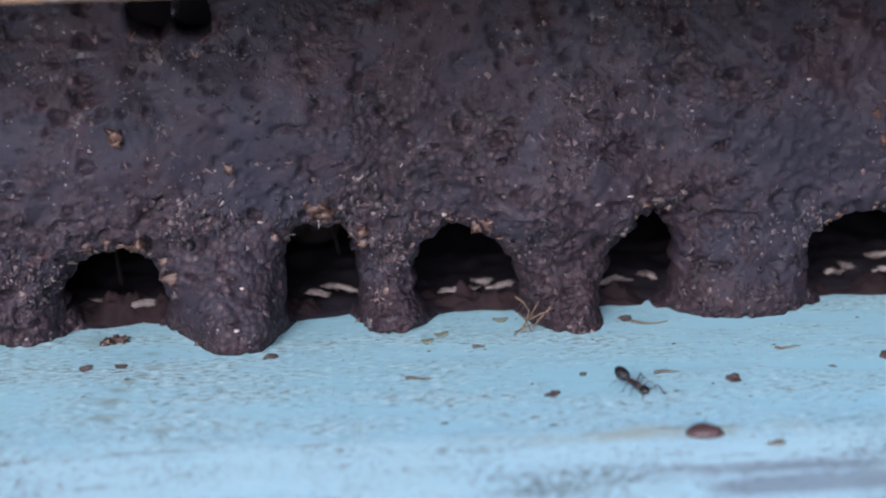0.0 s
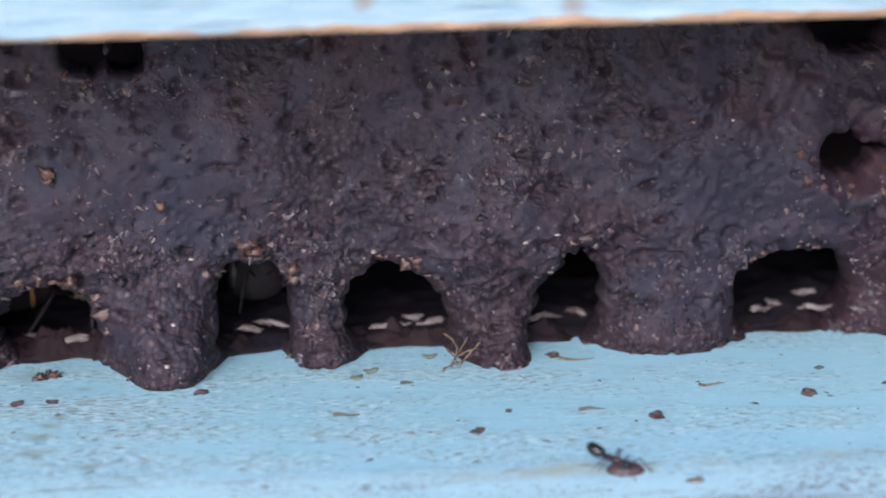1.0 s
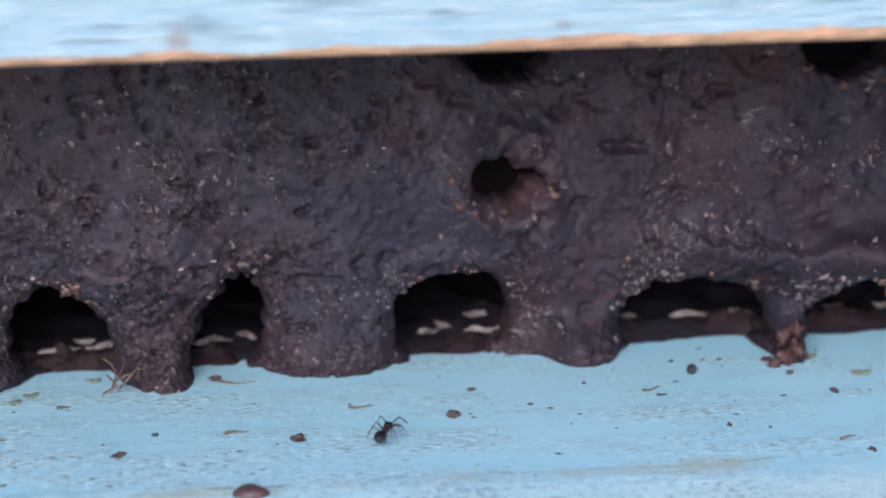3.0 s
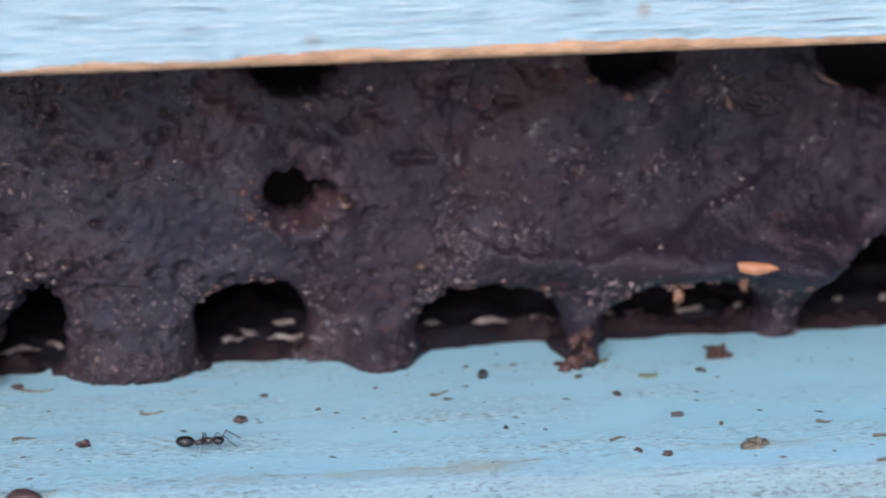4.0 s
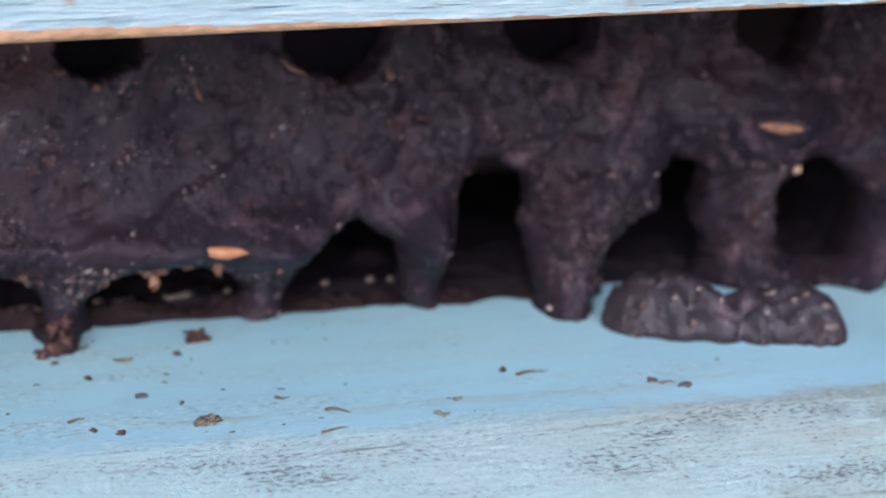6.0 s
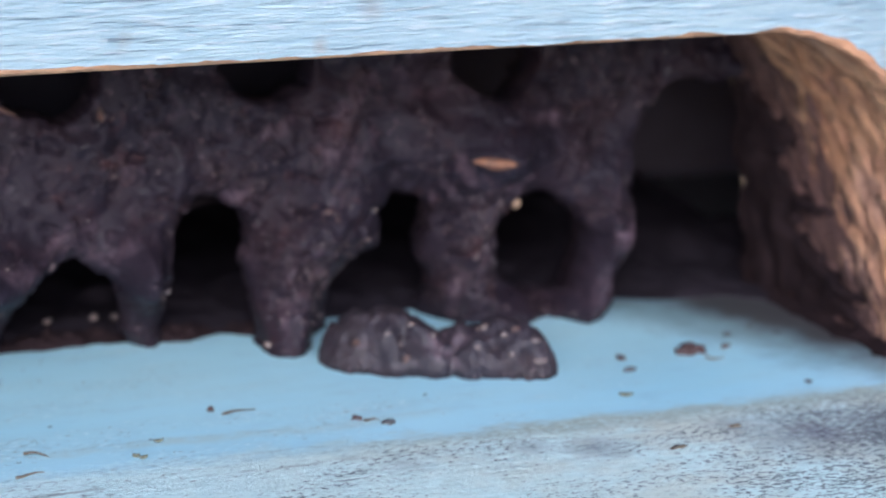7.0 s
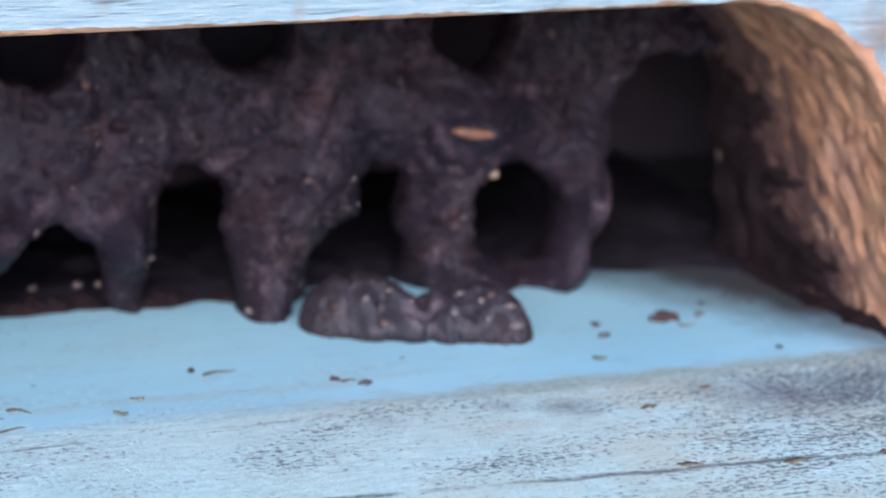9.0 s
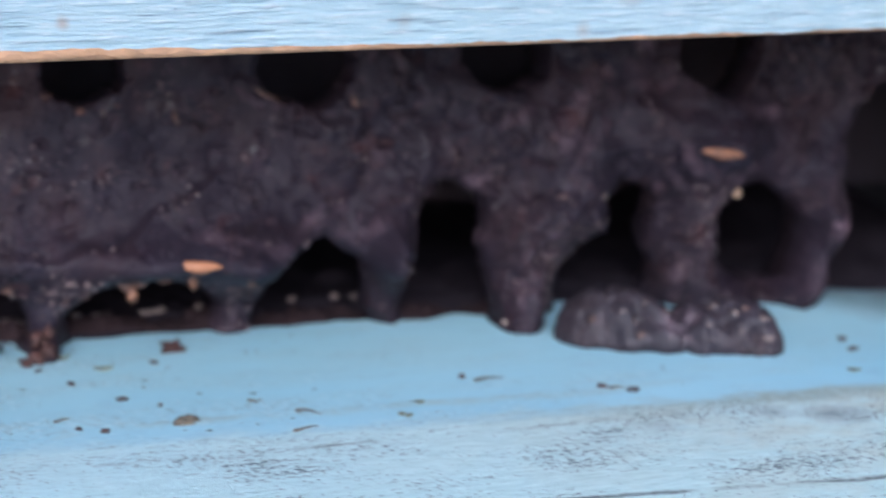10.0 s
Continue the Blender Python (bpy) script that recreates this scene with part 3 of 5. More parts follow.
def grid_faces(rows, cols, flip=False):
    a = np.arange(rows * cols).reshape(rows, cols)
    f = np.stack([a[:-1, :-1], a[:-1, 1:], a[1:, 1:], a[1:, :-1]], -1).reshape(-1, 4)
    return f[:, ::-1] if flip else f


def block(x0, x1, y0, y1, z0, z1):
    v = [(x, y, z) for z in (z0, z1) for y in (y0, y1) for x in (x0, x1)]
    return v, [[0, 2, 3, 1], [4, 5, 7, 6], [0, 1, 5, 4], [2, 6, 7, 3], [0, 4, 6, 2], [1, 3, 7, 5]]


def ball(rx, ry, rz, at=(0, 0, 0), rough=0.0, size=3.0, seed=0, rings=10, segs=14, flat=0.0):
    """A closed rounded body, roughened; flat: how far its underside is cut off, of its half height."""
    v = [(0, 0, -1)]
    for i in range(1, rings):
        a = math.pi * i / rings
        v += [(math.sin(a) * math.cos(2 * math.pi * k / segs), math.sin(a) * math.sin(2 * math.pi * k / segs), -math.cos(a)) for k in range(segs)]
    v.append((0, 0, 1))
    v = np.array(v)
    if rough:
        v = v * (1 + rough * fbm(v[:, 0] * size, v[:, 1] * size, v[:, 2] * size + seed * 3.1, 3, seed))[:, None]
    if flat:
        v[:, 2] = np.maximum(v[:, 2], -1 + flat)
    f = [[0, 1 + (k + 1) % segs, 1 + k] for k in range(segs)]
    for i in range(rings - 2):
        b = 1 + i * segs
        f += [[b + k, b + (k + 1) % segs, b + segs + (k + 1) % segs, b + segs + k] for k in range(segs)]
    top, b = len(v) - 1, 1 + (rings - 2) * segs
    f += [[b + k, b + (k + 1) % segs, top] for k in range(segs)]
    return v * (rx, ry, rz) + at, f


def tube(points, radii, segs=6):
    """A tapered stem through points, closed at both ends."""
    p = [Vector(q) for q in points]
    v, f = [], []
    for i, q in enumerate(p):
        ahead = (p[min(i + 1, len(p) - 1)] - p[max(i - 1, 0)]).normalized()
        side = ahead.cross(Vector((0.13, 0.2, 1)) if abs(ahead.z) < 0.9 else Vector((1, 0, 0))).normalized()
        up = side.cross(ahead)
        for k in range(segs):
            a = 2 * math.pi * k / segs
            v.append(q + (side * math.cos(a) + up * math.sin(a)) * radii[i])
    for i in range(len(p) - 1):
        f += [[i * segs + k, i * segs + (k + 1) % segs, (i + 1) * segs + (k + 1) % segs, (i + 1) * segs + k] for k in range(segs)]
    f += [list(range(segs))[::-1], list(range((len(p) - 1) * segs, len(p) * segs))]
    return np.array([tuple(q) for q in v]), f


def joined(*pieces):
    v, f, n = [], [], 0
    for pv, pf in pieces:
        v.append(np.asarray(pv, float))
        f += [[i + n for i in q] for q in pf]
        n += len(pv)
    return np.concatenate(v), f


# ---- the hive box: landing board, front wall with its entrance slot, closing walls ----
LEFT, RIGHT, SLOT_LEFT, SLOT_TOP, THICK = -12.0, 30.0, -2.0, 2.2, 2.45


def landing_board():
    v, f = block(LEFT, RIGHT, -6.0, 45.0, -2.0, 0.0)
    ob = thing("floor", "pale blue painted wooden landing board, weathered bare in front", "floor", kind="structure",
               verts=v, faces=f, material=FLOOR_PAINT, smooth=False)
    bev = ob.modifiers.new("edge", "BEVEL")
    bev.width, bev.segments = 0.002, 3


def slot_outline():
    """The slot's edge from its left foot over the top and the rounded corner to its right foot."""
    pts = [(SLOT_LEFT, 0.0), (SLOT_LEFT, 1.1)]
    pts += [(SLOT_LEFT + 1.1 - 1.1 * math.cos(a), 1.1 + 1.1 * math.sin(a)) for a in np.linspace(0.1, math.pi / 2, 10)]
    pts += [(x, SLOT_TOP) for x in np.arange(-0.8, 14.7, 0.05)]
    pts += [(14.76 + 1.13 * math.sin(a), 1.1 + 1.1 * math.cos(a)) for a in np.linspace(0.02, math.pi / 2, 100)]
    pts += [(15.89 + 0.11 * s, 1.1 * (1 - s)) for s in np.linspace(0.02, 1, 62)]
    return np.array(pts)


def front_wall():
    out = slot_outline()
    way = np.gradient(out, axis=0)
    way /= np.linalg.norm(way, axis=1)[:, None]
    away = np.stack([-way[:, 1], way[:, 0]], 1)
    x, z = out.T
    s = np.r_[0, np.cumsum(np.hypot(*np.diff(out, axis=0).T))]
    # raw wood: a splintered arris, then the sawn cut through the board
    lip = 0.028 + 0.040 * np.clip((12.0 - x) / 3, 0, 1) * np.clip((x - 5.0) / 2.5, 0.3, 1) + 0.014 * fbm(s * 2.5, 0, 0, 4, 5) + 0.006 * fbm(s * 14, 0, 0, 2, 6)
    lip = np.maximum(lip + np.clip((x - 14.6) / 0.4, 0, 1) * (0.010 + 0.030 * np.abs(fbm(s * 5, 2, 0, 3, 7, 0.5)) ** 1.3), 0.012)
    depth = np.r_[0.0, 0.008, 0.022, np.linspace(0.06, THICK, 110)]
    grow = np.r_[1.0, 0.45, 0.0, np.zeros(110)]
    # a splinter torn up at the bend
    lip = lip + 0.045 * np.exp(-(((x - 15.62) / 0.035) ** 2)) * (z > 1.5) * (z < SLOT_TOP - 0.1)
    v = []
    for d, g in zip(depth, grow):
        # rows of torn tufts that slant down towards the front
        row = d * 4.4 + s * 2.9 + 0.40 * fbm(d * 2.5, s * 2.5, 0, 3, 8)
        k = row - np.floor(row)
        tuft = np.clip(k / 0.75, 0, 1) ** 0.8 * np.clip((1 - k) / 0.25, 0, 1) * (0.55 + 0.45 * vnoise(s * 7.5 + 3.7 * np.floor(row), np.floor(row) * 2.3, 0, 12))
        ridge = 0.0 if d < 0.04 else 0.055 * (1 - tuft) + 0.014 * fbm(d * 15 + s * 8, s * 7, 0, 3, 9)
        ridge = np.where(z > SLOT_TOP - 0.01, ridge * 0.3 + 0.008, ridge)
        grip = np.clip(z / 0.15, 0, 1)
        o = out + away * (lip * g + np.abs(ridge) * grip)[:, None]
        v.append(np.stack([o[:, 0], np.full(len(s), d), np.maximum(o[:, 1], 0.035)], 1))
    wall = thing("wall_front", "pale blue painted front board of the hive box with a rounded entrance slot", "wall", kind="structure")
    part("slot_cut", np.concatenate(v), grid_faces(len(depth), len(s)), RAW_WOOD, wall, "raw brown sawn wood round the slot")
    # painted face round the slot, carried out to the board's edges
    edge = out + away * lip[:, None]
    edge[:, 1] = np.maximum(edge[:, 1], 0.035)
    t = np.linspace(0, 1, 14) ** 2.0
    goal = []
    for px, pz in out:
        if pz < SLOT_TOP - 0.001 and px < 5:
            goal.append((LEFT, 25 * pz / SLOT_TOP))
        elif pz < SLOT_TOP - 0.001:
            goal.append((RIGHT, 25 * pz / SLOT_TOP))
        else:
            goal.append((LEFT + (RIGHT - LEFT) * (px + 0.9) / 15.65, 25.0))
    goal = np.maximum(np.array(goal), (-99, 0.035))
    face, back = [], []
    for k in t:
        e = edge * (1 - k) + goal * k
        b = out * (1 - k) + goal * k
        face.append(np.stack([e[:, 0], 0 * s, e[:, 1]], 1))
        back.append(np.stack([b[:, 0], 0 * s + THICK, b[:, 1]], 1))
    part("painted_face", np.concatenate(face), grid_faces(len(t), len(s), True), WALL_PAINT, wall, "weathered pale blue paint with level grain")
    part("inner_face", np.concatenate(back), grid_faces(len(t), len(s)), INNER_WOOD, wall)


def closing_walls():
    # added boards keep the inside dark; the back one stands close to catch light
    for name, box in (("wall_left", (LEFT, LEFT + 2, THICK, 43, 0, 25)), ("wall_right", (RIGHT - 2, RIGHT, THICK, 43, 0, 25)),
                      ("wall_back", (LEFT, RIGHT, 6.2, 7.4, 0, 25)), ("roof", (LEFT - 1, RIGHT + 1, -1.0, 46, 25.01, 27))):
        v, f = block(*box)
        thing(name, "plain wooden board added to close off the hive box", "wall", kind="structure", verts=v, faces=f, material=BACKDROP_WOOD if name == "wall_back" else INNER_WOOD, smooth=False)

    v, f = block(LEFT + 1, RIGHT - 1, 0.5, 44, -45, -2.0)
    thing("hive_stand", "plain wooden stand under the hive box", "stand", kind="structure", verts=v, faces=f, material=INNER_WOOD, smooth=False)


def ground():
    # unseen ground, added pale to bounce light up into the slot
    v, f = block(-40000, 40000, -40000, 40000, -46, -45)
    thing("ground", "unseen pale ground added to bounce light up", "ground", kind="structure", verts=v, faces=f, material=BOUNCE_GROUND, smooth=False)


# ---- the propolis curtain ----
# arches that reach the floor: middle, half width, height of the shoulder, height of the crown, lean, flare of the feet, roundness
ARCHES = (
    (1.75, 0.24, 0.20, 0.50, 0.0, 0.2, 2), (2.96, 0.29, 0.19, 0.51, 0.0, 0.1, 2), (4.07, 0.23, 0.27, 0.59, 0.02, 0.1, 2.2), (4.94, 0.29, 0.18, 0.56, -0.24, 0.1, 1.9),
    (5.80, 0.22, 0.12, 0.61, 0.22, 0.1, 1.7), (7.14, 0.33, 0.28, 0.55, 0.0, 0.1, 2.4), (8.60, 0.455, 0.18, 0.46, 0.0, 0.05, 2),
    (9.82, 0.52, 0.17, 0.45, 0.03, 0.05, 2), (11.00, 0.36, 0.16, 0.63, 0.0, -0.32, 1.75), (11.93, 0.25, 0.66, 0.985, 0.0, -0.30, 2.0),
    (13.15, 0.37, 0.28, 0.55, 0.0, 0.05, 2.2),
)
# notches under the slot's ceiling: middle, half width, lowest height
NOTCHES = ((3.22, 0.12, 1.70), (3.45, 0.10, 1.70), (7.43, 0.28, 1.67), (9.42, 0.25, 1.64), (10.90, 0.32, 1.57), (12.33, 0.29, 1.60), (13.95, 0.34, 1.53), (1.6, 0.3, 1.7))
# free holes: middle x, z, half width, half height, roundness
HOLES = ((7.395, 1.12, 0.14, 0.145, 2), (7.52, 1.16, 0.10, 0.05, 2), (13.29, 0.60, 0.17, 0.29, 2.8), (14.235, 0.53, 0.29, 0.36, 2.4))
# bulges: x, z, how far forward, half width, half height
BULGES_LEFT = (
    (2.35, 0.0, 0.30, 0.30, 0.24), (3.62, 0.0, 0.60, 0.27, 0.34), (3.0, 1.25, 0.15, 0.5, 0.4), (4.47, 0.0, 0.34, 0.20, 0.17), (5.43, 0.0, 0.46, 0.25, 0.22),
    (5.35, 0.75, 0.12, 0.4, 0.3), (6.42, 0.0, 0.22, 0.3, 0.22), (7.93, 0.0, 0.36, 0.22, 0.22), (7.4, 1.15, 0.10, 0.4, 0.35), (6.3, 1.2, 0.10, 0.6, 0.5),
)
BULGES_RIGHT = (
    (9.12, 0.0, 0.46, 0.12, 0.22), (9.9, 0.62, 0.34, 0.75, 0.17), (10.45, 0.58, 0.36, 0.24, 0.20), (11.46, 0.56, 0.42, 0.16, 0.24), (11.50, 0.0, 0.12, 0.12, 0.15), (10.45, 0.0, 0.12, 0.15, 0.15), (13.74, 0.0, 0.26, 0.2, 0.2), (12.33, 0.0, 0.62, 0.25, 0.30),
    (12.36, 0.55, 0.26, 0.16, 0.30), (12.62, 0.75, 0.24, 0.14, 0.22), (12.50, 0.33, 0.16, 0.10, 0.14), (13.78, 1.22, 0.40, 0.35, 0.25), (13.72, 0.5, 0.20, 0.18, 0.5), (14.56, 0.0, 0.60, 0.20, 0.32), (14.15, 0.0, 0.34, 0.28, 0.16), (14.68, 0.56, 0.30, 0.20, 0.30), (12.85, 0.85, 0.20, 0.22, 0.30), (8.6, 1.1, 0.06, 0.6, 0.4), (12.6, 1.35, 0.15, 0.5, 0.3),
)


def curtain_gap(x, z):
    """Distance in cm from the nearest opening of the curtain, below 0 inside it."""
    rag = 0.030 * fbm(x * 4, 0, z * 4, 3, 21) * (1 - 0.85 * np.exp(-((x - 11.93) / 0.35) ** 2)) + np.where(x < 11, 0.022, 0.014) * fbm(x * 17, 0, z * 17, 2, 25)
    d = np.full(np.shape(x), 9.0)
    for mid, half, shoulder, crown, lean, flare, power in ARCHES:
        dx = x - mid - lean * (z - shoulder * 0.5)
        up = np.maximum(z - shoulder, 0) / (crown - shoulder)
        down = np.maximum(shoulder - z, 0) / shoulder
        wide = half * (1 - flare * down ** 2) - np.where(mid < 9.5, 0.075, 0.03) * np.exp(-z / 0.05)
        r = (np.abs(dx / wide) ** power + up ** power) ** (1 / power)
        d = np.minimum(d, (r - 1) * np.where(up > np.abs(dx) / wide, np.minimum(crown - shoulder, half), wide))
    for mid, half, low in NOTCHES:
        dx, up = x - mid, np.maximum(low + half * 0.9 - z, 0) / (half * 0.9)
        d = np.minimum(d, (np.sqrt((dx / half) ** 2 + up ** 2) - 1) * half)
    for mx, mz, hx, hz, power in HOLES:
        d = np.minimum(d, ((np.abs((x - mx) / hx) ** power + np.abs((z - mz) / hz) ** power) ** (1 / power) - 1) * min(hx, hz))
    end = 14.58 + 0.33 * np.clip(z / 0.40, 0, 1) ** 0.8 + 0.10 * np.clip(z - 0.40, 0, 1) + 0.35 * np.clip(z - 1.2, 0, 1) + 6.0 * np.clip(z - 1.44 - 0.1 * fbm(x * 3, 0, 0, 2, 77), 0, 1) - x
    return np.minimum(d, end) + rag


def fold_height(x):
    """The crest of the thick fold that sags between two feet and climbs past the orange husk."""
    return np.interp(x, (8.1, 8.7, 9.1, 9.6, 10.1, 10.4), (0.92, 0.76, 0.66, 0.80, 1.12, 1.22))


def curtain_front(x, z):
    """The curtain's front surface, before its edges are rounded."""
    y = 2.13 + 0.06 * np.clip((z - 1.1) / 1.1, 0, 1) ** 2 + 0.34 * np.clip((0.75 - z) / 0.75, 0, 1) ** 1.5
    for bx, bz, far, hx, hz in BULGES_LEFT + BULGES_RIGHT:
        y = y - far * np.exp(-(np.abs(x - bx) / hx) ** (3.2 if bz == 0 else 2) - ((z - bz) / hz) ** 2)
    y = y - 0.085 * fbm(x * 1.5, 0, z * 1.5, 3, 31)
    smooth = np.clip((x - 6.0) / 3.5, 0, 1) - 0.5 * np.clip((x - 10.2) / 1.2, 0, 1)
    under = fold_height(x) + 0.05 * fbm(x * 6, 0, z * 2, 3, 45) - z
    fold = np.where(under > 0, np.exp(-np.maximum(under, 0) / 0.32), 0) * np.clip(under / 0.035, 0, 1)
    y = y - 0.10 * fold * np.clip((x - 8.1) / 0.4, 0, 1) * np.clip((10.45 - x) / 0.3, 0, 1)
    y = y - 0.07 * np.exp(-((np.hypot(x - 7.43, z - 1.12) - 0.25) / 0.10) ** 2) * (1 + 0.8 * fbm(x * 8, 0, z * 8, 2, 46))
    lumps = fbm(x * 5, 0, z * 5, 4, 41, 0.5)
    # knobby resin balls on the pillars of the newer end
    y = y - 0.055 * np.clip((x - 10.6) / 0.8, 0, 1) * (np.abs(fbm(x * 4.2, 0, z * 4.2, 2, 43, 0.55)) - 0.35) - 0.02 * np.clip((x - 10.6) / 0.8, 0, 1) * fbm(x * 11, 0, z * 11, 2, 44)
    pits = np.maximum(fbm(x * 7, 3, z * 10, 3, 51) - 0.52, 0) + np.maximum(fbm(x * 17, 5, z * 24, 2, 52) - 0.62, 0)
    # crumbly patches: packed grains between smooth plates
    older = np.clip((6.2 - x) / 2.5, 0, 1) * np.clip((1.1 - z) / 0.6, 0, 1)
    crumbly = np.clip(3.0 * (fbm(x * 1.7, 1, z * 1.7, 3, 57, 0.6) - 0.05 + 0.45 * older), 0, 1) * (1 - 0.75 * smooth) * (1 + 0.9 * older)
    y = y - 0.016 * crumbly * fbm(x * 21, 0, z * 21, 3, 58, 0.7)
    return y - (0.016 - 0.004 * smooth) * lumps + (0.12 - 0.05 * smooth) * pits - 0.004 * (1 - 0.5 * smooth) * fbm(x * 38, 0, z * 38, 2, 61)


EDGE_R = 0.15


def rounded(d, z):
    """How far the front falls back at a distance from an opening: round below, crisp under the slot's ceiling."""
    r = EDGE_R * (1 - 0.7 * np.clip((z - 1.35) / 0.25, 0, 1))
    k = np.clip(r - d, 0, r)
    return r - np.sqrt(np.maximum(r ** 2 - k ** 2, 0))


def propolis_curtain():
    step = 0.015
    xs, zs = np.arange(1.0, 15.75, step), np.arange(0.0, 2.2 + step, step)
    x, z = (a.ravel() for a in np.meshgrid(xs, zs))
    first = curtain_gap(x, z)
    for _ in range(3):
        d = curtain_gap(x, z)
        gx = (curtain_gap(x + 0.004, z) - d) / 0.004
        gz = (curtain_gap(x, z + 0.004) - d) / 0.004
        pull = np.where((d < 0) & (first > -0.06), -d / np.maximum(gx ** 2 + gz ** 2, 0.3), 0)
        x = x + np.clip(pull * gx, -0.02, 0.02)
        z = np.clip(z + np.clip(pull * gz, -0.02, 0.02), 0, 2.2)
    f = grid_faces(len(zs), len(xs))
    f = f[(first[f] > 0).sum(1) >= 2]
    used = np.unique(f)
    at = np.full(len(x), -1)
    at[used] = np.arange(len(used))
    f, x, z = at[f], x[used], z[used]
    d = np.maximum(curtain_gap(x, z), 0)
    base = curtain_front(x, z)
    front = np.stack([x, base + rounded(d, z), z], 1)
    thick = 2 * EDGE_R + 0.02
    back = np.stack([x, np.maximum(base, 1.95) + thick + 0.10 + 0.28 * np.clip((d - 0.02) / 0.1, 0, 1) - rounded(d, z), z], 1)
    n = len(x)
    edges = np.sort(np.concatenate([f[:, [0, 1]], f[:, [1, 2]], f[:, [2, 3]], f[:, [3, 0]]]), 1)
    way = np.concatenate([f[:, [0, 1]], f[:, [1, 2]], f[:, [2, 3]], f[:, [3, 0]]])
    _, where, counts = np.unique(edges[:, 0] * n + edges[:, 1], return_index=True, return_counts=True)
    rim = way[where[counts == 1]]
    sides = np.stack([rim[:, 1], rim[:, 0], rim[:, 0] + n, rim[:, 1] + n], 1)
    faces = np.concatenate([f, f[:, ::-1] + n, sides])
    root = thing("propolis_curtain", "dark brown propolis curtain with arched bee passages", "propolis")
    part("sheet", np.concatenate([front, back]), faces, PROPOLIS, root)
    crumbs_on_curtain(root, front, d)
    sill(root)
    bank(root)
    seam(root)
    return root


def crumbs_on_curtain(root, front, d):
    """Fine grit stuck in the resin, thicker towards the old end and round the openings."""
    rng = np.random.default_rng(4)
    x = front[:, 0]
    weight = np.where((x > 2.0), 1.0, 0.1) * np.where(x > 11, 0.7, 1.0) * (1 + 1.6 * np.exp(-d / 0.07)) * (0.6 + np.exp(-((front[:, 2] - 0.5) / 0.5) ** 2))
    weight *= np.clip(0.1 + fbm(x * 2.4, 0, front[:, 2] * 2.4, 3, 71), 0.05, 2) ** 1.5
    weight *= 1 + 5.0 * np.exp(-((front[:, 2] - fold_height(x) + 0.03) / 0.05) ** 2) * ((x > 8.2) & (x < 10.3))
    weight[d < 0.045] = 0
    pick = rng.choice(len(front), 6000, replace=False, p=weight / weight.sum())
    unit = np.array([(1, 0, 0), (-1, 0, 0), (0, 1, 0), (0, -1, 0), (0, 0, 1), (0, 0, -1)], float)
    tri = np.array([(0, 2, 4), (2, 1, 4), (1, 3, 4), (3, 0, 4), (2, 0, 5), (1, 2, 5), (3, 1, 5), (0, 3, 5)])
    v, f = [], []
    for k, i in enumerate(pick):
        size = 0.007 + 0.015 * rng.random() ** 3 + (0.014 * rng.random() ** 2 if 0.07 < d[i] < 0.13 and front[i, 0] < 11 else 0)
        long = rng.uniform(0.8, 1.2) if rng.random() < 0.85 else rng.uniform(1.4, 2.4)
        turn = np.array(Euler((rng.normal() * 0.7, rng.random() * 6.3, rng.normal() * 0.7)).to_matrix())
        shape = unit * (size * long * 1.25, size * 0.35, size) * rng.uniform(0.45, 1.4, (6, 1)) + rng.uniform(-0.25, 0.25, (6, 3)) * size
        v.append(shape @ turn.T + front[i] + (0, 0.002, 0))
        f.append(tri + 6 * k)
    part("grit", np.concatenate(v), np.concatenate(f), CRUMBS, root, "brown and pale grit stuck in the resin", False, "stuff")
    v, f = [], []
    # flat leaf-like crumbs, glossy, thick at the old end and on its feet
    weight = np.clip((7.6 - x) / 2.0, 0, 1) * (x > 2.1) * (0.15 + np.exp(-((front[:, 2] - 0.25) / 0.42) ** 2)) * np.clip(0.25 + fbm(x * 3, 2, front[:, 2] * 3, 3, 73), 0.03, 2)
    weight[d < 0.05] = 0
    for i in rng.choice(len(front), 1700, replace=False, p=weight / weight.sum()):
        size = 0.010 + 0.022 * rng.random() ** 2
        turn = np.array(Euler((rng.normal() * 0.5, rng.random() * 6.3, rng.normal() * 0.5)).to_matrix())
        shape = unit * (size * rng.uniform(1.0, 1.9), size * 0.30, size * 0.8) * rng.uniform(0.5, 1.3, (6, 1)) + rng.uniform(-0.3, 0.3, (6, 3)) * size * (1, 0.4, 1)
        f.append(tri + 6 * len(v))
        v.append(shape @ turn.T + front[i] + (0, 0.005, 0))
    # wet flakes on the knobs of the newer pillars
    weight = np.clip((x - 10.9) / 0.8, 0, 1) * (x < 14.95) * (front[:, 2] < 1.25) * np.clip(2.25 - front[:, 1], 0.02, 1) ** 1.5 * np.clip(fbm(x * 3, 6, front[:, 2] * 3, 3, 75), 0.02, 2)
    weight[d < 0.05] = 0
    for i in rng.choice(len(front), 260, replace=False, p=weight / weight.sum()):
        size = 0.009 + 0.022 * rng.random() ** 2
        turn = np.array(Euler((rng.normal() * 0.6, rng.random() * 6.3, rng.normal() * 0.6)).to_matrix())
        shape = unit * (size * rng.uniform(1.0, 1.8), size * 0.35, size * 0.8) * rng.uniform(0.5, 1.3, (6, 1))
        f.append(tri + 6 * len(v))
        v.append(shape @ turn.T + front[i] + (0, 0.002, 0))
    part("crust", np.concatenate(v), np.concatenate(f), SCALES, root, "dark glossy scales of resin", True, "stuff")


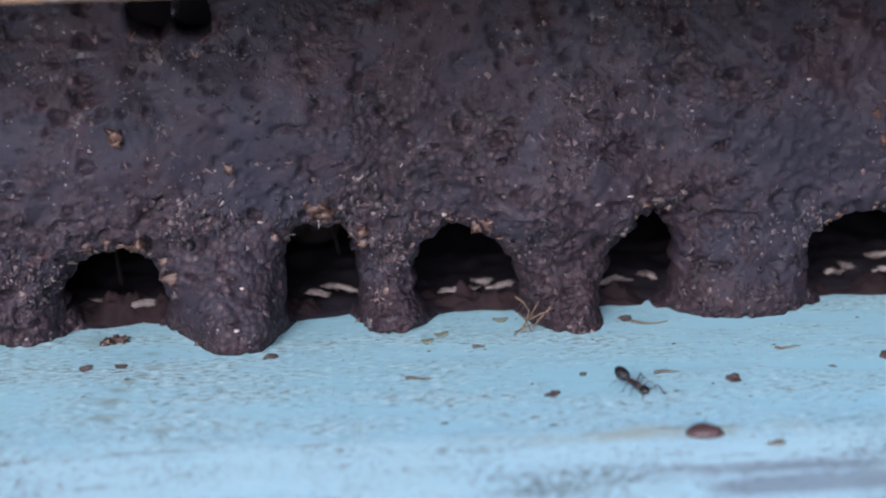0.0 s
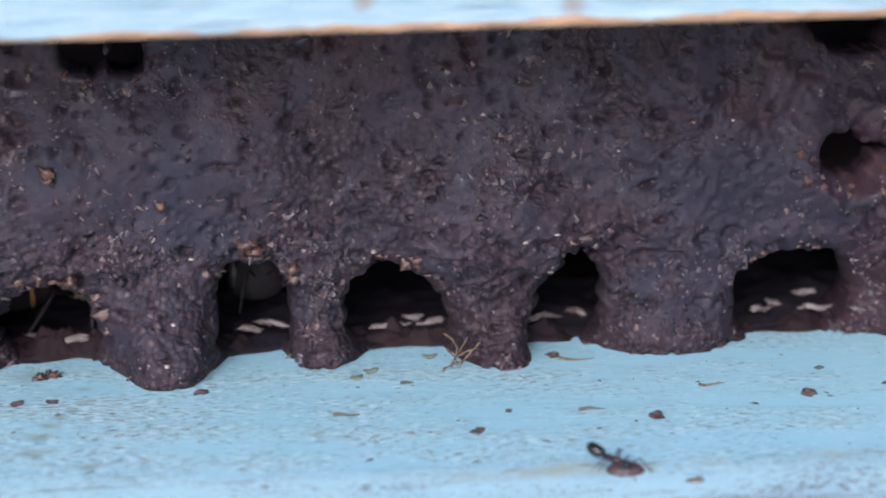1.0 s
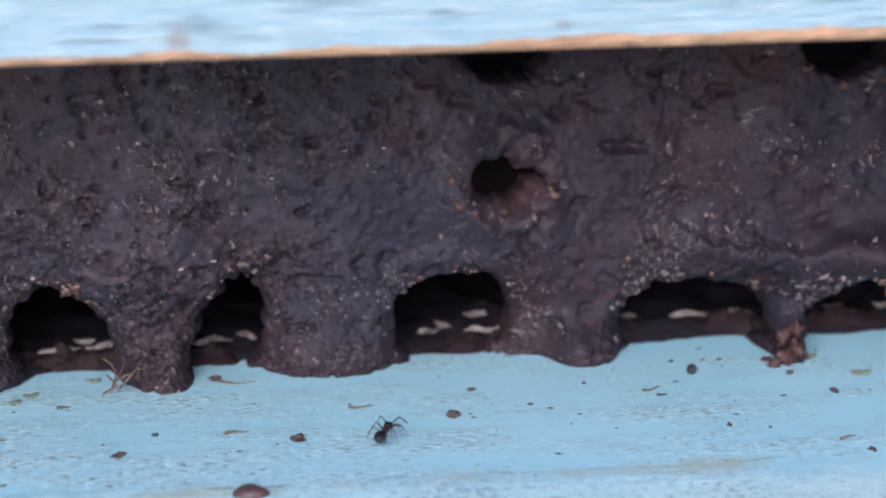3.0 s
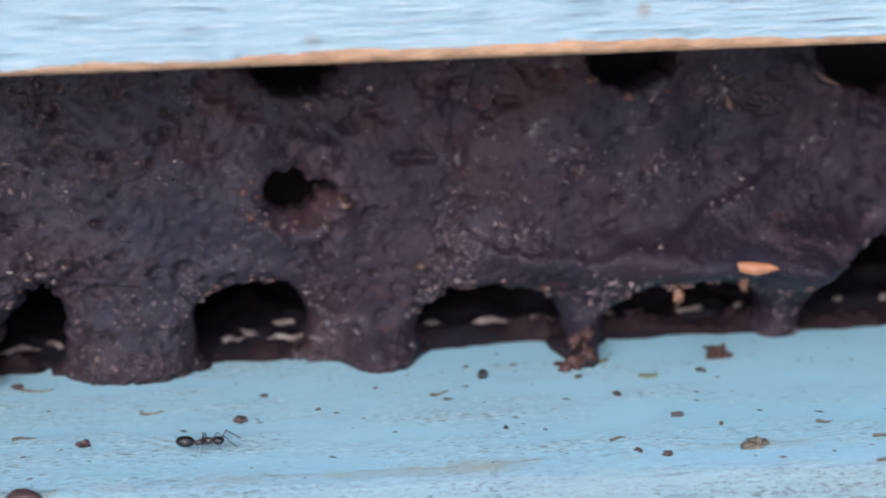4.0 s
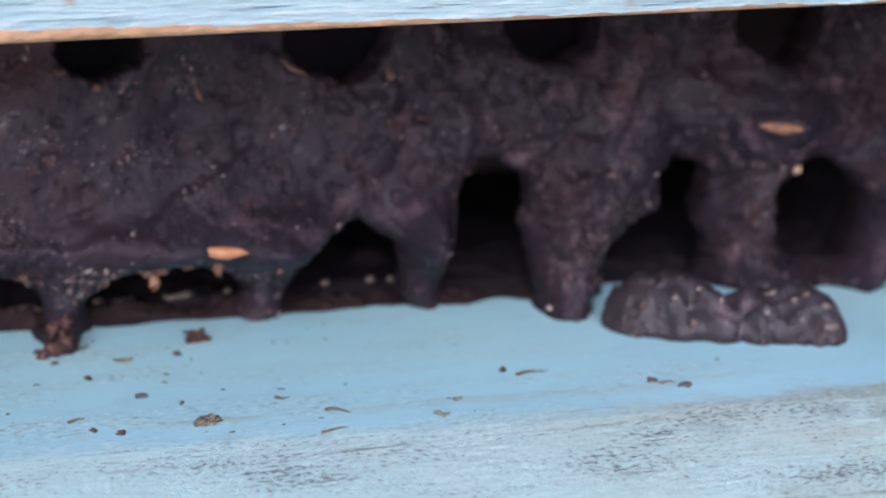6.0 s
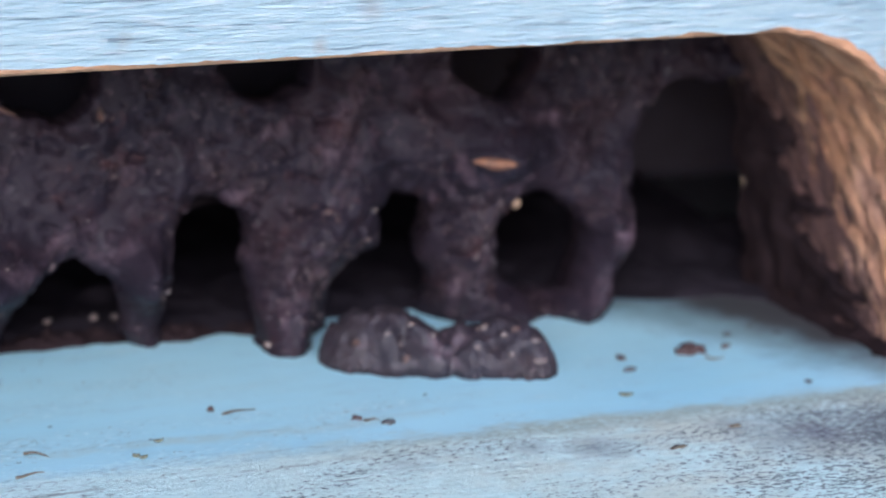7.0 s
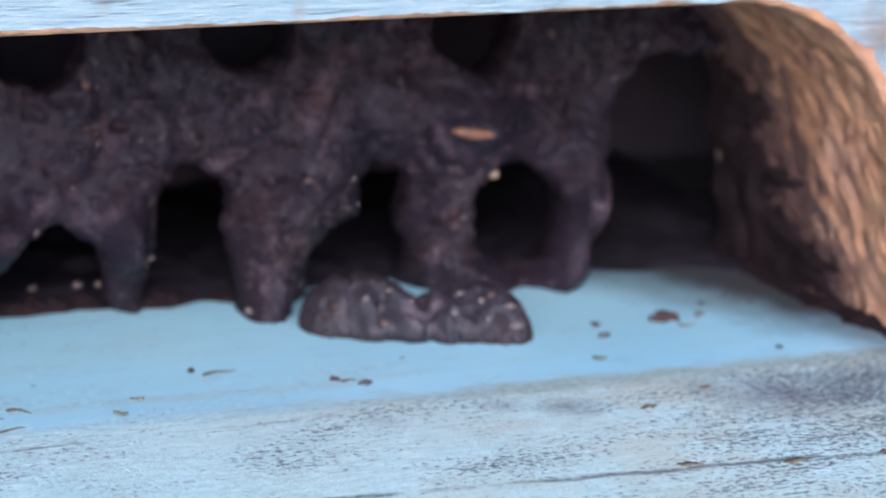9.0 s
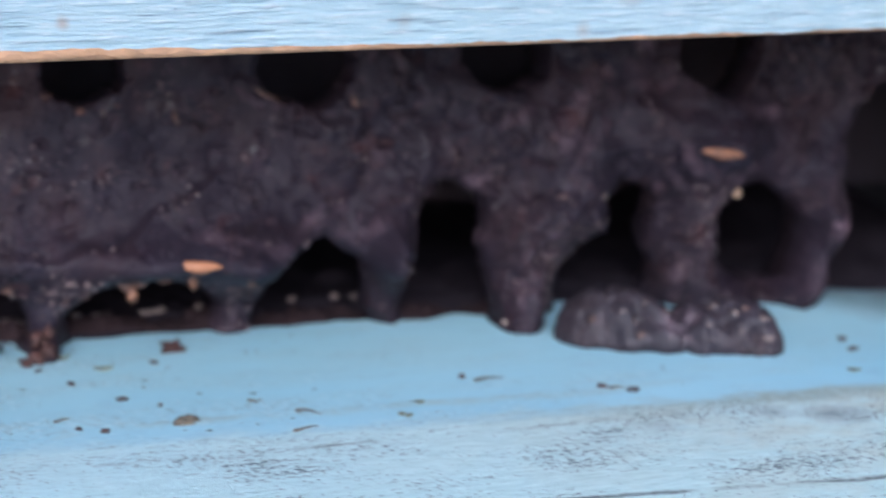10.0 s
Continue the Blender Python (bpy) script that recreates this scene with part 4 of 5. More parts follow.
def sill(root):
    """Dark sheet on the floor behind the passages, grime in front and painted inner shade further back, banked up
    beside the end of the slot, and the crumbly red ridge in front of it.
    """
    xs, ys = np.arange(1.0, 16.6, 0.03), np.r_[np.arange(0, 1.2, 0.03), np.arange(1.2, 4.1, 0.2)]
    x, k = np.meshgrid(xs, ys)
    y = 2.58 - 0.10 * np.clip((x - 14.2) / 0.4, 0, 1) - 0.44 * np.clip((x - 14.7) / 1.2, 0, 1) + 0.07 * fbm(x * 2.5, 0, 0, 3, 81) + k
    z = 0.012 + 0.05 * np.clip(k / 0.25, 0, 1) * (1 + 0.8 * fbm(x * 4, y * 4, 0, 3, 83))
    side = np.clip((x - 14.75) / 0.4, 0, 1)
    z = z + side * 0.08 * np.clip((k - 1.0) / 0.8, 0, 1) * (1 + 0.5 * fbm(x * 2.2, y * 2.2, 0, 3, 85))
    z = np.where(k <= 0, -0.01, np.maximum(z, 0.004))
    part("sill", np.stack([x.ravel(), y.ravel(), z.ravel()], 1), grid_faces(len(ys), len(xs)), GRIME_AND_SHADE, root, "dark floor sheet of grime and painted inner shade")
    xs, ks = np.arange(1.0, 12.6, 0.018), np.linspace(0, 1, 26)
    x, k = np.meshgrid(xs, ks)
    wide = 0.34 + 0.10 * fbm(x * 3, 0, 0, 3, 181)
    y = np.interp(x, (1, 9, 11.2, 11.6, 12.6), (2.56, 2.58, 2.54, 2.42, 2.40)) + 0.06 * fbm(x * 3.5, 3, 0, 3, 183) + wide * k
    tall = (0.070 - 0.02 * np.clip((x - 9) / 2, 0, 1)) * np.clip(1 + 0.9 * fbm(x * 3.3, 5, 0, 3, 185), 0.25, 2)
    z = tall * np.sin(math.pi * np.clip(k, 0, 1)) ** 0.7 * (1 + 0.35 * fbm(x * 16, y * 16, 0, 3, 187, 0.6)) - 0.01
    part("foot_ridge", np.stack([x.ravel(), y.ravel(), z.ravel()], 1), grid_faces(len(ks), len(xs)), DARK_PROPOLIS, root, "low crumbly red-brown ridge on the floor")


def bank(root):
    """Propolis smeared over the inner half of the slot's end."""
    zs, ks = np.linspace(0, 2.18, 90), np.linspace(0, 1, 60)
    z, k = np.meshgrid(zs, ks)
    y0 = 0.08 + 1.36 * np.clip(z / 0.5, 0, 1) ** 0.55 + 0.28 * np.clip(z - 0.5, 0, 1) + 1.2 * np.clip(z - 1.2, 0, 1)
    y0 = y0 + 0.16 * fbm(z * 5, 0, 0, 5, 111, 0.75)
    y = y0 + np.maximum(2.5 - y0, 0.02) * k
    over = np.clip((z - 1.1) / 1.1, 0, 1)
    wall = np.where(z < 1.1, 15.89 + 0.11 * (1 - z / 1.1), 14.76 + 1.13 * np.sqrt(1 - over ** 2))
    rise = np.clip((y - y0) / 0.35, 0, 1) ** 0.7
    out = -0.05 + 0.07 * fbm(y * 11, z * 11, 0, 3, 117) * (1 - rise) + rise * (0.065 + 0.03 * fbm(y * 4, z * 4, 0, 3, 113) + 0.014 * fbm(y * 14, z * 14, 0, 2, 115))
    x = wall - out
    part("bank", np.stack([x.ravel(), y.ravel(), z.ravel()], 1), grid_faces(len(ks), len(zs)), DARK_PROPOLIS, root, "dark brown propolis smeared over the wood")


def seam(root):
    """Dark crumbly strip along the foot of the slot's end."""
    ys, ks = np.linspace(-0.02, 2.4, 150), np.linspace(0, 1, 9)
    y, k = np.meshgrid(ys, ks)
    wide = 0.06 + 0.05 * np.clip(y / 1.2, 0, 1) + 0.035 * fbm(y * 6, 0, 0, 3, 191)
    x = 16.04 - (0.06 + np.maximum(wide, 0.02)) * k
    z = (0.07 + 0.03 * fbm(y * 9, k * 2, 0, 3, 193)) * (1 - k) ** 1.3 + 0.006 * (1 - k)
    part("seam", np.stack([x.ravel(), y.ravel(), z.ravel()], 1), grid_faces(len(ks), len(ys), True), DARK_PROPOLIS, root, "dark crumbly strip along the foot of the wood")


# ---- things on the propolis and on the board ----
def propolis_lump():
    """A fallen roll of propolis on the board."""
    n, m = 150, 60
    v, push = [], []
    for i in range(n + 1):
        s = i / n
        cx, cy = 12.46 + 1.34 * s, 1.57 - 0.725 * s
        end = max(1 - abs(2 * s - 1) ** (4 if s < 0.5 else 3.4), 0.0004) ** 0.5
        tall = 0.305 + 0.09 * math.exp(-((s - 0.24) / 0.17) ** 2) + 0.08 * math.exp(-((s - 0.84) / 0.12) ** 2) - 0.07 * math.exp(-((s - 0.50) / 0.06) ** 2)
        for k in range(m):
            a = 2 * math.pi * k / m
            up = math.sin(a)
            v.append((cx, cy + 0.27 * end * math.copysign(abs(math.cos(a)) ** 0.8, math.cos(a)), tall * end * (up ** 0.75 if up > 0 else 0.0)))
            push.append((0.0, math.cos(a), max(up, 0.0)))
    v, push = np.array(v), np.array(push)
    x, y, z = v.T
    w = 0.030 * fbm(x * 3, y * 3, z * 3, 2, 91, 0.5) + 0.045 * (np.abs(fbm(x * 4.3, y * 4.3, z * 4.3, 2, 97, 0.4)) - 0.4) + 0.030 * fbm(x * 9, y * 9, z * 9, 2, 98, 0.5) + 0.019 * fbm(x * 19, y * 25, z * 25, 2, 95)
    # hollows and cracks between the pressed balls
    w = w - 0.035 * np.maximum(0.13 - np.abs(fbm(x * 3.6, y * 3.6, z * 3.6, 2, 99)), 0) / 0.13
    for hx, hz, deep, r in ((12.90, 0.24, 0.10, 0.055), (13.40, 0.22, 0.11, 0.05), (13.56, 0.12, 0.06, 0.08), (12.70, 0.12, 0.04, 0.09)):
        w = w - deep * np.exp(-((x - hx) / r) ** 2 - ((z - hz) / (r * 1.5)) ** 2) * (push[:, 1] < 0)
    v = v + push * w[:, None]
    v[:, 2] = np.maximum(v[:, 2], 0.0)
    f = [[i * m + k, (i + 1) * m + k, (i + 1) * m + (k + 1) % m, i * m + (k + 1) % m] for i in range(n) for k in range(m)]
    f += [list(range(m)), list(range(n * m, (n + 1) * m))[::-1]]
    root = thing("propolis_lump", "fallen brown roll of propolis lying on the board", "propolis", verts=v, faces=f, material=LIT_PROPOLIS)
    # pale resin beads stand in for glints on the wet lump
    for at, r in (((12.852, 1.16, 0.19), 0.026), ((12.936, 1.16, 0.315), 0.020), ((13.055, 1.07, 0.255), 0.015), ((13.45, 0.87, 0.27), 0.020)):
        pv, pf = ball(r * 1.1, r * 0.6, r * 0.7, at, 0.7, 2.4, int(at[0] * 100), 9, 12)
        part("resin_bead", pv, pf, GLINT_RESIN, root, "pale resin bead marking a glint")
    seen = np.flatnonzero(push[:, 1] < -0.1)
    for k, (bx, bz) in enumerate(((12.78, 0.27), (12.88, 0.12), (13.37, 0.29), (13.47, 0.17), (13.52, 0.30), (13.60, 0.25), (13.28, 0.20), (12.62, 0.20), (13.65, 0.12))):
        at = v[seen[np.argmin(np.hypot(v[seen, 0] - bx, v[seen, 2] - bz))]]
        r = 0.016 + 0.004 * (k % 3)
        pv, pf = ball(r * 1.4, r * 0.6, r * 0.8, at, 0.9, 2.6, 400 + k, 9, 12)
        part("resin_bead", pv, pf, RESIN_TAN if k % 3 == 1 else GLINT_RESIN, root, "resin bead marking a glint")


CHIPS = ((2.80, 1.76, 0.045), (2.99, 1.78, 0.05), (5.17, 0.96, 0.05), (6.12, 1.08, 0.055), (6.99, 1.34, 0.055), (9.16, 1.42, 0.04), (9.04, 0.40, 0.045), (9.18, 0.30, 0.05),
         (8.42, 0.92, 0.035), (5.75, 2.23, 0.06), (11.54, 0.83, 0.055), (12.30, 0.36, 0.05), (15.06, 0.99, 0.055), (15.17, 0.08, 0.035), (14.30, 0.97, 0.055), (3.78, 1.82, 0.04))
DARKS = ((9.40, 0.95, 0.04), (12.45, 0.20, 0.045), (5.37, 1.27, 0.025), (7.81, 1.80, 0.02), (7.44, 1.46, 0.02), (8.69, 2.12, 0.02), (9.76, 1.77, 0.035), (8.40, 2.13, 0.02),
         (14.24, 0.70, 0.045), (9.02, 1.79, 0.03), (10.92, 0.13, 0.02), (7.16, 1.78, 0.03), (15.2, 1.25, 0.03), (15.45, 1.4, 0.025), (15.55, 1.2, 0.02))
TWIGS = ((5.80, 1.23, 0.14, 8), (4.53, 1.31, 0.14, 4), (5.87, 2.14, 0.20, -6), (8.16, 1.60, 0.12, 20), (10.30, -0.01, 0.16, 8), (8.97, 0.60, 0.10, 15), (11.69, 0.73, 0.22, 12),
         (4.89, 1.83, 0.08, 30), (10.16, 0.66, 0.09, 0), (14.86, 0.75, 0.12, -20), (6.51, 1.56, 0.14, -12), (12.37, 0.28, 0.09, -25), (10.40, 0.33, 0.16, -40), (9.60, 0.75, 0.08, 70))
GREENS = ((4.71, 2.07, 0.06, 25), (5.06, 2.30, 0.06, 10), (9.42, 1.70, 0.09, -5), (9.21, 2.06, 0.08, 10), (11.10, 0.33, 0.05, 0), (10.95, 0.07, 0.05, 5), (13.98, 0.21, 0.08, -15), (10.92, 0.11, 0.04, 0), (4.62, 1.95, 0.05, 25))
TANS = ((6.11, 0.09, 0.09), (13.58, -1.85, 0.12), (14.14, -1.99, 0.13), (14.70, -2.03, 0.13), (13.83, -0.81, 0.10), (14.32, -0.57, 0.08))


def loose_bits():
    rng = random.Random(7)
    for k, (x, y, r) in enumerate(CHIPS):
        r *= 0.62 if x > 8 else 0.70
        v, f = ball(r * rng.uniform(0.9, 1.2), r * rng.uniform(0.7, 1.0), r * rng.uniform(0.35, 0.55), (0, 0, r * 0.2), 0.75, 2.4, k + 1, 7, 9, 0.3)
        thing("debris_chip", "reddish-brown chip of bark or resin on blue paint", "debris", (x, y, 0), rng.uniform(0, 360), "loose debris on the board",
              verts=v, faces=f, material=CHIP, smooth=False)
    for k, (x, y, r) in enumerate(DARKS):
        r *= 0.8
        v, f = ball(r * 1.2, r * 0.8, r * 0.55, (0, 0, r * 0.25), 0.4, 1.7, k + 40, 6, 8, 0.4)
        thing("dark_crumb", "small dark grey crumb on blue paint", "debris", (x, y, 0), rng.uniform(-40, 40), "loose debris on the board",
              verts=v, faces=f, material=DARK_CHIP, smooth=False)
    for k, (x, y, long, turn) in enumerate(TWIGS):
        bow = rng.uniform(-0.12, 0.12) * long
        pts = [(long * (s - 0.5), bow * math.sin(math.pi * s) + rng.uniform(-0.006, 0.006), 0.012 + 0.006 * math.sin(5 * s + k)) for s in np.linspace(0, 1, 9)]
        v, f = tube(pts, [0.009 * (1.15 - 0.9 * s) for s in np.linspace(0, 1, 9)], 6)
        thing("twig", "thin dry plant fibre lying on blue paint", "plant fibre", (x, y, 0), turn, "loose debris on the board", verts=v, faces=f, material=TWIG)
    for k, (x, y, r, turn) in enumerate(GREENS):
        r *= 0.6 if x > 10 else 0.75
        v, f = ball(r, r * 0.38, 0.012, (0, 0, 0.010), 0.25, 1.5, k + 70, 7, 12)
        v[:, 2] += 0.012 * (v[:, 0] / r) ** 2
        thing("husk", "dull green seed husk lying on blue paint", "seed husk", (x, y, 0), turn, "loose debris on the board", verts=v, faces=f, material=GREENISH)
    for k, (x, y, r) in enumerate(TANS):
        r *= 0.48
        v, f = ball(r, r * 0.55, 0.010, (0, 0, 0.003), 0.8, 2.4, k + 90, 6, 11)
        thing("bark_flake", "flat brown bark flake on the weathered board", "debris", (x, y, 0), rng.uniform(-15, 15), "loose debris on the board",
              verts=v, faces=f, material=TWIG)


def clump(x, y, lobes, material, label):
    root = thing("debris_clump", label, "debris", (x, y, 0), group="loose debris on the board")
    for k, (dx, dy, r) in enumerate(lobes):
        r, dx, dy = r * 0.52, dx * 0.58, dy * 0.58
        v, f = ball(r * 1.2, r, r * 0.75, (dx, dy, r * 0.45), 1.15, 3.4, k + int(x * 10), 12, 16, 0.2)
        part("lobe", v, f, material, root)


def clumps():
    clump(9.94, 2.04, ((-0.05, 0, 0.055), (0.05, 0.03, 0.065), (0.0, -0.04, 0.05), (0.02, 0.03, 0.095), (0.10, -0.02, 0.04), (-0.10, -0.05, 0.03)), RED_CRUMB, "rust-brown crumbly clump on the board")
    clump(9.66, 0.34, ((-0.07, -0.03, 0.05), (0.02, 0.03, 0.055), (0.07, 0.05, 0.05), (0.03, -0.04, 0.035)), TWIG, "knotted brown plant debris clump")
    clump(14.77, 0.94, ((-0.08, 0, 0.065), (-0.02, 0.03, 0.075), (0.05, -0.01, 0.08), (0.11, 0.01, 0.055), (-0.03, -0.08, 0.035), (0.15, -0.05, 0.03), (0.04, 0.08, 0.04)), BUD_SCALE, "dark brown crumbly clump on the board")
    clump(2.93, 2.22, ((-0.07, -0.02, 0.045), (0.0, 0.03, 0.05), (0.08, 0.04, 0.05)), RESIN_TAN, "tan flaky resin clump under the passage")
    clump(8.97, 2.06, ((-0.03, 0, 0.03), (0.02, 0.0, 0.03)), RED_CRUMB, "small reddish resin clump at a foot")
    root = thing("debris_clump", "rust-red crumbs of resin heaped on a foot of the propolis", "debris", (9.08, 1.97, 0), group="loose debris on the board")
    for k, (dx, dy, z, r) in enumerate(((-0.04, 0, 0.03, 0.05), (0.05, 0.03, 0.04, 0.05), (0.02, -0.03, 0.10, 0.045), (-0.03, 0.05, 0.15, 0.04), (0.05, 0.05, 0.19, 0.04), (-0.11, -0.04, 0.012, 0.035))):
        r *= 0.8
        v, f = ball(r, r * 0.7, r * 1.1, (dx, dy, z), 1.15, 3.2, k + 300, 12, 14)
        part("crumb", v, f, RED_CRUMB, root)


def dust():
    """Fine specks of dirt scattered over the clean paint."""
    rng = np.random.default_rng(12)
    unit = np.array([(1, 0, 0), (-1, 0, 0), (0, 1, 0), (0, -1, 0), (0, 0, 1), (0, 0, -0.2)], float)
    tri = np.array([(0, 2, 4), (2, 1, 4), (1, 3, 4), (3, 0, 4), (2, 0, 5), (1, 2, 5), (3, 1, 5), (0, 3, 5)])
    v, f = [], []
    for k in range(170):
        x, y = (rng.uniform(2.2, 11.5 if k % 5 else 15.8), rng.uniform(0.1, 2.45)) if k % 3 else (rng.normal(8.0, 1.6), rng.uniform(0.3, 2.3))
        size = 0.005 + 0.010 * rng.random() ** 2
        turn = np.array(Euler((0, 0, rng.normal() * 0.5)).to_matrix())
        v.append((unit * (size * rng.uniform(1, 2.6), size, size * 0.6) * rng.uniform(0.6, 1.3, (6, 1))) @ turn.T + (x, y, 0.002))
        f.append(tri + 6 * k)
    thing("dust", "fine dark specks of dirt on the blue paint", "dirt", kind="stuff", verts=np.concatenate(v), faces=np.concatenate(f), material=DARK_CHIP, smooth=False)


def bud_scale():
    v, f = ball(0.086, 0.060, 0.052, (0, 0, 0.002), 0.10, 1.4, 5, 16, 22, 0.7)
    v[:, 0] += np.where(v[:, 0] > 0, 0.25 * np.maximum(0.05 - v[:, 2], 0), 0)
    thing("bud_scale", "domed reddish-brown bud scale lying on the blue board", "bud scale", (5.80, 0.26, 0), verts=v, faces=f, material=BUD_SCALE)


def pellet():
    v, f = ball(0.028, 0.028, 0.032, (0, 0, 0.028), 0.12, 1.5, 8, 10, 12, 0.2)
    thing("pellet", "small black pellet standing on blue paint", "debris", (8.46, 1.88, 0), verts=v, faces=f, material=BLACK_PELLET)


def leaf_husk(name, at, long, wide, tilt, turn, label, material=HUSK):
    """A pointed, cupped husk stuck to the curtain, facing out."""
    n, m = 17, 7
    v = []
    for side in (0, 1):
        for i in range(n):
            s = i / (n - 1)
            w = wide * max(math.sin(math.pi * s) ** 0.8, 0.02)
            for k in range(m):
                q = 2 * k / (m - 1) - 1
                v.append((long * (s - 0.5), -0.022 * (1 - q * q) * math.sin(math.pi * s) + 0.008 * side, w * q * 0.5 + 0.004 * math.sin(9 * s)))
    a, b = grid_faces(n, m), grid_faces(n, m, True) + n * m
    rim = [i * m for i in range(n)] + [(n - 1) * m + k for k in range(1, m)] + [i * m + m - 1 for i in range(n - 2, -1, -1)] + [k for k in range(m - 2, 0, -1)]
    sides = [[rim[i], rim[(i + 1) % len(rim)], rim[(i + 1) % len(rim)] + n * m, rim[i] + n * m] for i in range(len(rim))]
    ob = thing(name, label, "plant husk", verts=np.array(v), faces=a.tolist() + b.tolist() + sides, material=material)
    ob.matrix_world = pose(at[0] * CM, at[1] * CM, at[2] * CM, 0, tilt, turn)


def on_curtain(x, z, lift=0.0):
    d = max(float(curtain_gap(np.array([x]), np.array([z]))[0]), 0.0)
    return float(curtain_front(np.array([x]), np.array([z]))[0] + rounded(np.array([d]), np.array([z]))[0]) - lift


# flecks of resin on the curtain: x, z, radius
FLECKS = ((4.04, 0.72, 0.040), (4.10, 0.69, 0.045), (4.14, 0.70, 0.035), (4.08, 0.74, 0.03), (4.93, 0.57, 0.035), (5.00, 0.58, 0.04), (4.99, 0.62, 0.03), (7.68, 1.05, 0.035), (7.66, 1.08, 0.025),
          (8.14, 0.64, 0.025), (9.66, 0.47, 0.045), (10.07, 0.50, 0.035), (10.40, 0.50, 0.025), (2.81, 0.57, 0.05), (3.27, 0.37, 0.05), (3.23, 0.46, 0.04), (3.01, 1.21, 0.04), (3.02, 1.17, 0.035),
          (2.93, 0.60, 0.04), (3.1, 0.57, 0.04), (4.30, 0.56, 0.035), (4.31, 0.5, 0.035), (3.6, 0.98, 0.03))
# pale wax flecks; those on the fold and one foot mark glints
PALE_FLECKS = ((4.75, 0.65, 0.030), (4.70, 0.59, 0.03), (6.09, 1.20, 0.02), (6.71, 1.36, 0.02), (10.08, 1.09, 0.02), (10.12, 1.05, 0.022), (10.04, 1.00, 0.02), (10.53, 0.74, 0.016),
               (3.64, 0.33, 0.03), (3.60, 0.14, 0.035), (5.75, 0.75, 0.025), (12.22, 0.06, 0.045), (13.0, 0.86, 0.03), (5.57, 0.72, 0.03), (3.75, 0.66, 0.025))


def flecks():
    rng = random.Random(3)
    for k, (x, z, r) in enumerate(FLECKS):
        r *= 0.85
        v, f = ball(r * 1.1, r * 0.6, r * 0.9, (0, 0, 0), 1.0, 2.8, k + 5, 8, 10)
        ob = thing("resin_fleck", "tan resin fleck stuck to the dark propolis", "resin", (x, on_curtain(x, z, r * 0.2), z), 0, "flecks in the propolis", verts=v, faces=f, material=RESIN_TAN)
    for k, (x, z, r) in enumerate(PALE_FLECKS):
        r *= 0.45
        v, f = ball(r * rng.uniform(1, 1.6), r * 0.6, r * 0.7, (0, 0, 0), 0.35, 1.8, k + 25, 6, 8)
        thing("wax_fleck", "pale fleck, wax with some glints, on the dark propolis", "wax", (x, on_curtain(x, z, r * 0.2), z), 0, "flecks in the propolis", verts=v, faces=f, material=WAX)
    for mid, half, shoulder, crown, lean, flare, power in ARCHES[1:8]:
        for k in range(9):
            a = rng.gauss(0, 0.55)
            x = mid + lean * (crown - shoulder) + (half + 0.035) * math.sin(a)
            z = shoulder + (crown - shoulder + 0.04 + rng.random() * 0.05) * math.cos(a)
            r = rng.uniform(0.010, 0.024)
            v, f = ball(r * rng.uniform(0.9, 1.7), r * 0.6, r * rng.uniform(0.5, 1.1), (0, 0, 0), 1.1, 2.8, k + 60 + int(mid * 10), 7, 9)
            thing("resin_fleck", "tan resin fleck stuck to the dark propolis", "resin", (x, on_curtain(x, z, r * 0.1), z), 0, "flecks in the propolis",
                  verts=v, faces=f, material=RESIN_TAN if rng.random() < 0.5 else CHIP)
    # reddish crumbs round the free hole and under the notches
    spots = [(7.40 + 0.24 * math.cos(a) + rng.gauss(0, 0.03), 1.12 + 0.21 * math.sin(a) + rng.gauss(0, 0.03)) for a in np.linspace(2.6, 6.6, 15)]
    for mid, half, low in NOTCHES[:4]:
        spots += [(mid + half * c + rng.gauss(0, 0.03), low - 0.02 + 0.12 * c * c + rng.uniform(-0.05, 0.02)) for c in (-0.9, -0.6, -0.2, 0.3, 0.7)]
    spots = [p for p in spots if curtain_gap(np.array([p[0]]), np.array([p[1]]))[0] > 0.03]
    for k, (x, z) in enumerate(spots):
        r = rng.uniform(0.012, 0.026)
        v, f = ball(r * rng.uniform(0.9, 1.6), r * 0.5, r * rng.uniform(0.6, 1.1), (0, 0, 0), 1.1, 2.8, k + 200, 7, 9)
        thing("resin_fleck", "reddish resin crumb stuck beside an opening", "resin", (x, on_curtain(x, z, r * 0.1), z), 0, "flecks in the propolis",
              verts=v, faces=f, material=RED_CRUMB if k % 3 else CHIP)
    v, f = ball(0.036, 0.03, 0.032, (0, 0, 0), 0.2, 1.6, 9, 9, 12)
    thing("resin_bead", "round tan resin bead in the edge of a pocket", "resin", (14.03, on_curtain(14.03, 0.82, 0.0), 0.82), 0, "flecks in the propolis", verts=v, faces=f, material=TAN_BEAD)
    for x, z, r in ((9.66, 0.42, 0.033), (10.07, 0.47, 0.03)):
        v, f = ball(r, r * 0.8, r * 1.2, (0, 0, 0), 0.8, 2.4, int(x * 50), 8, 10)
        thing("resin_fleck", "rust-tan resin drop hanging at the edge of a passage", "resin", (x, on_curtain(x, 0.50, 0.0), z), 0, "flecks in the propolis", verts=v, faces=f, material=RUST_HUSK)
    leaf_husk("husk", (10.05, on_curtain(10.05, 0.635, 0.03), 0.635), 0.31, 0.078, 4, -8, "pointed orange plant husk stuck to the propolis")
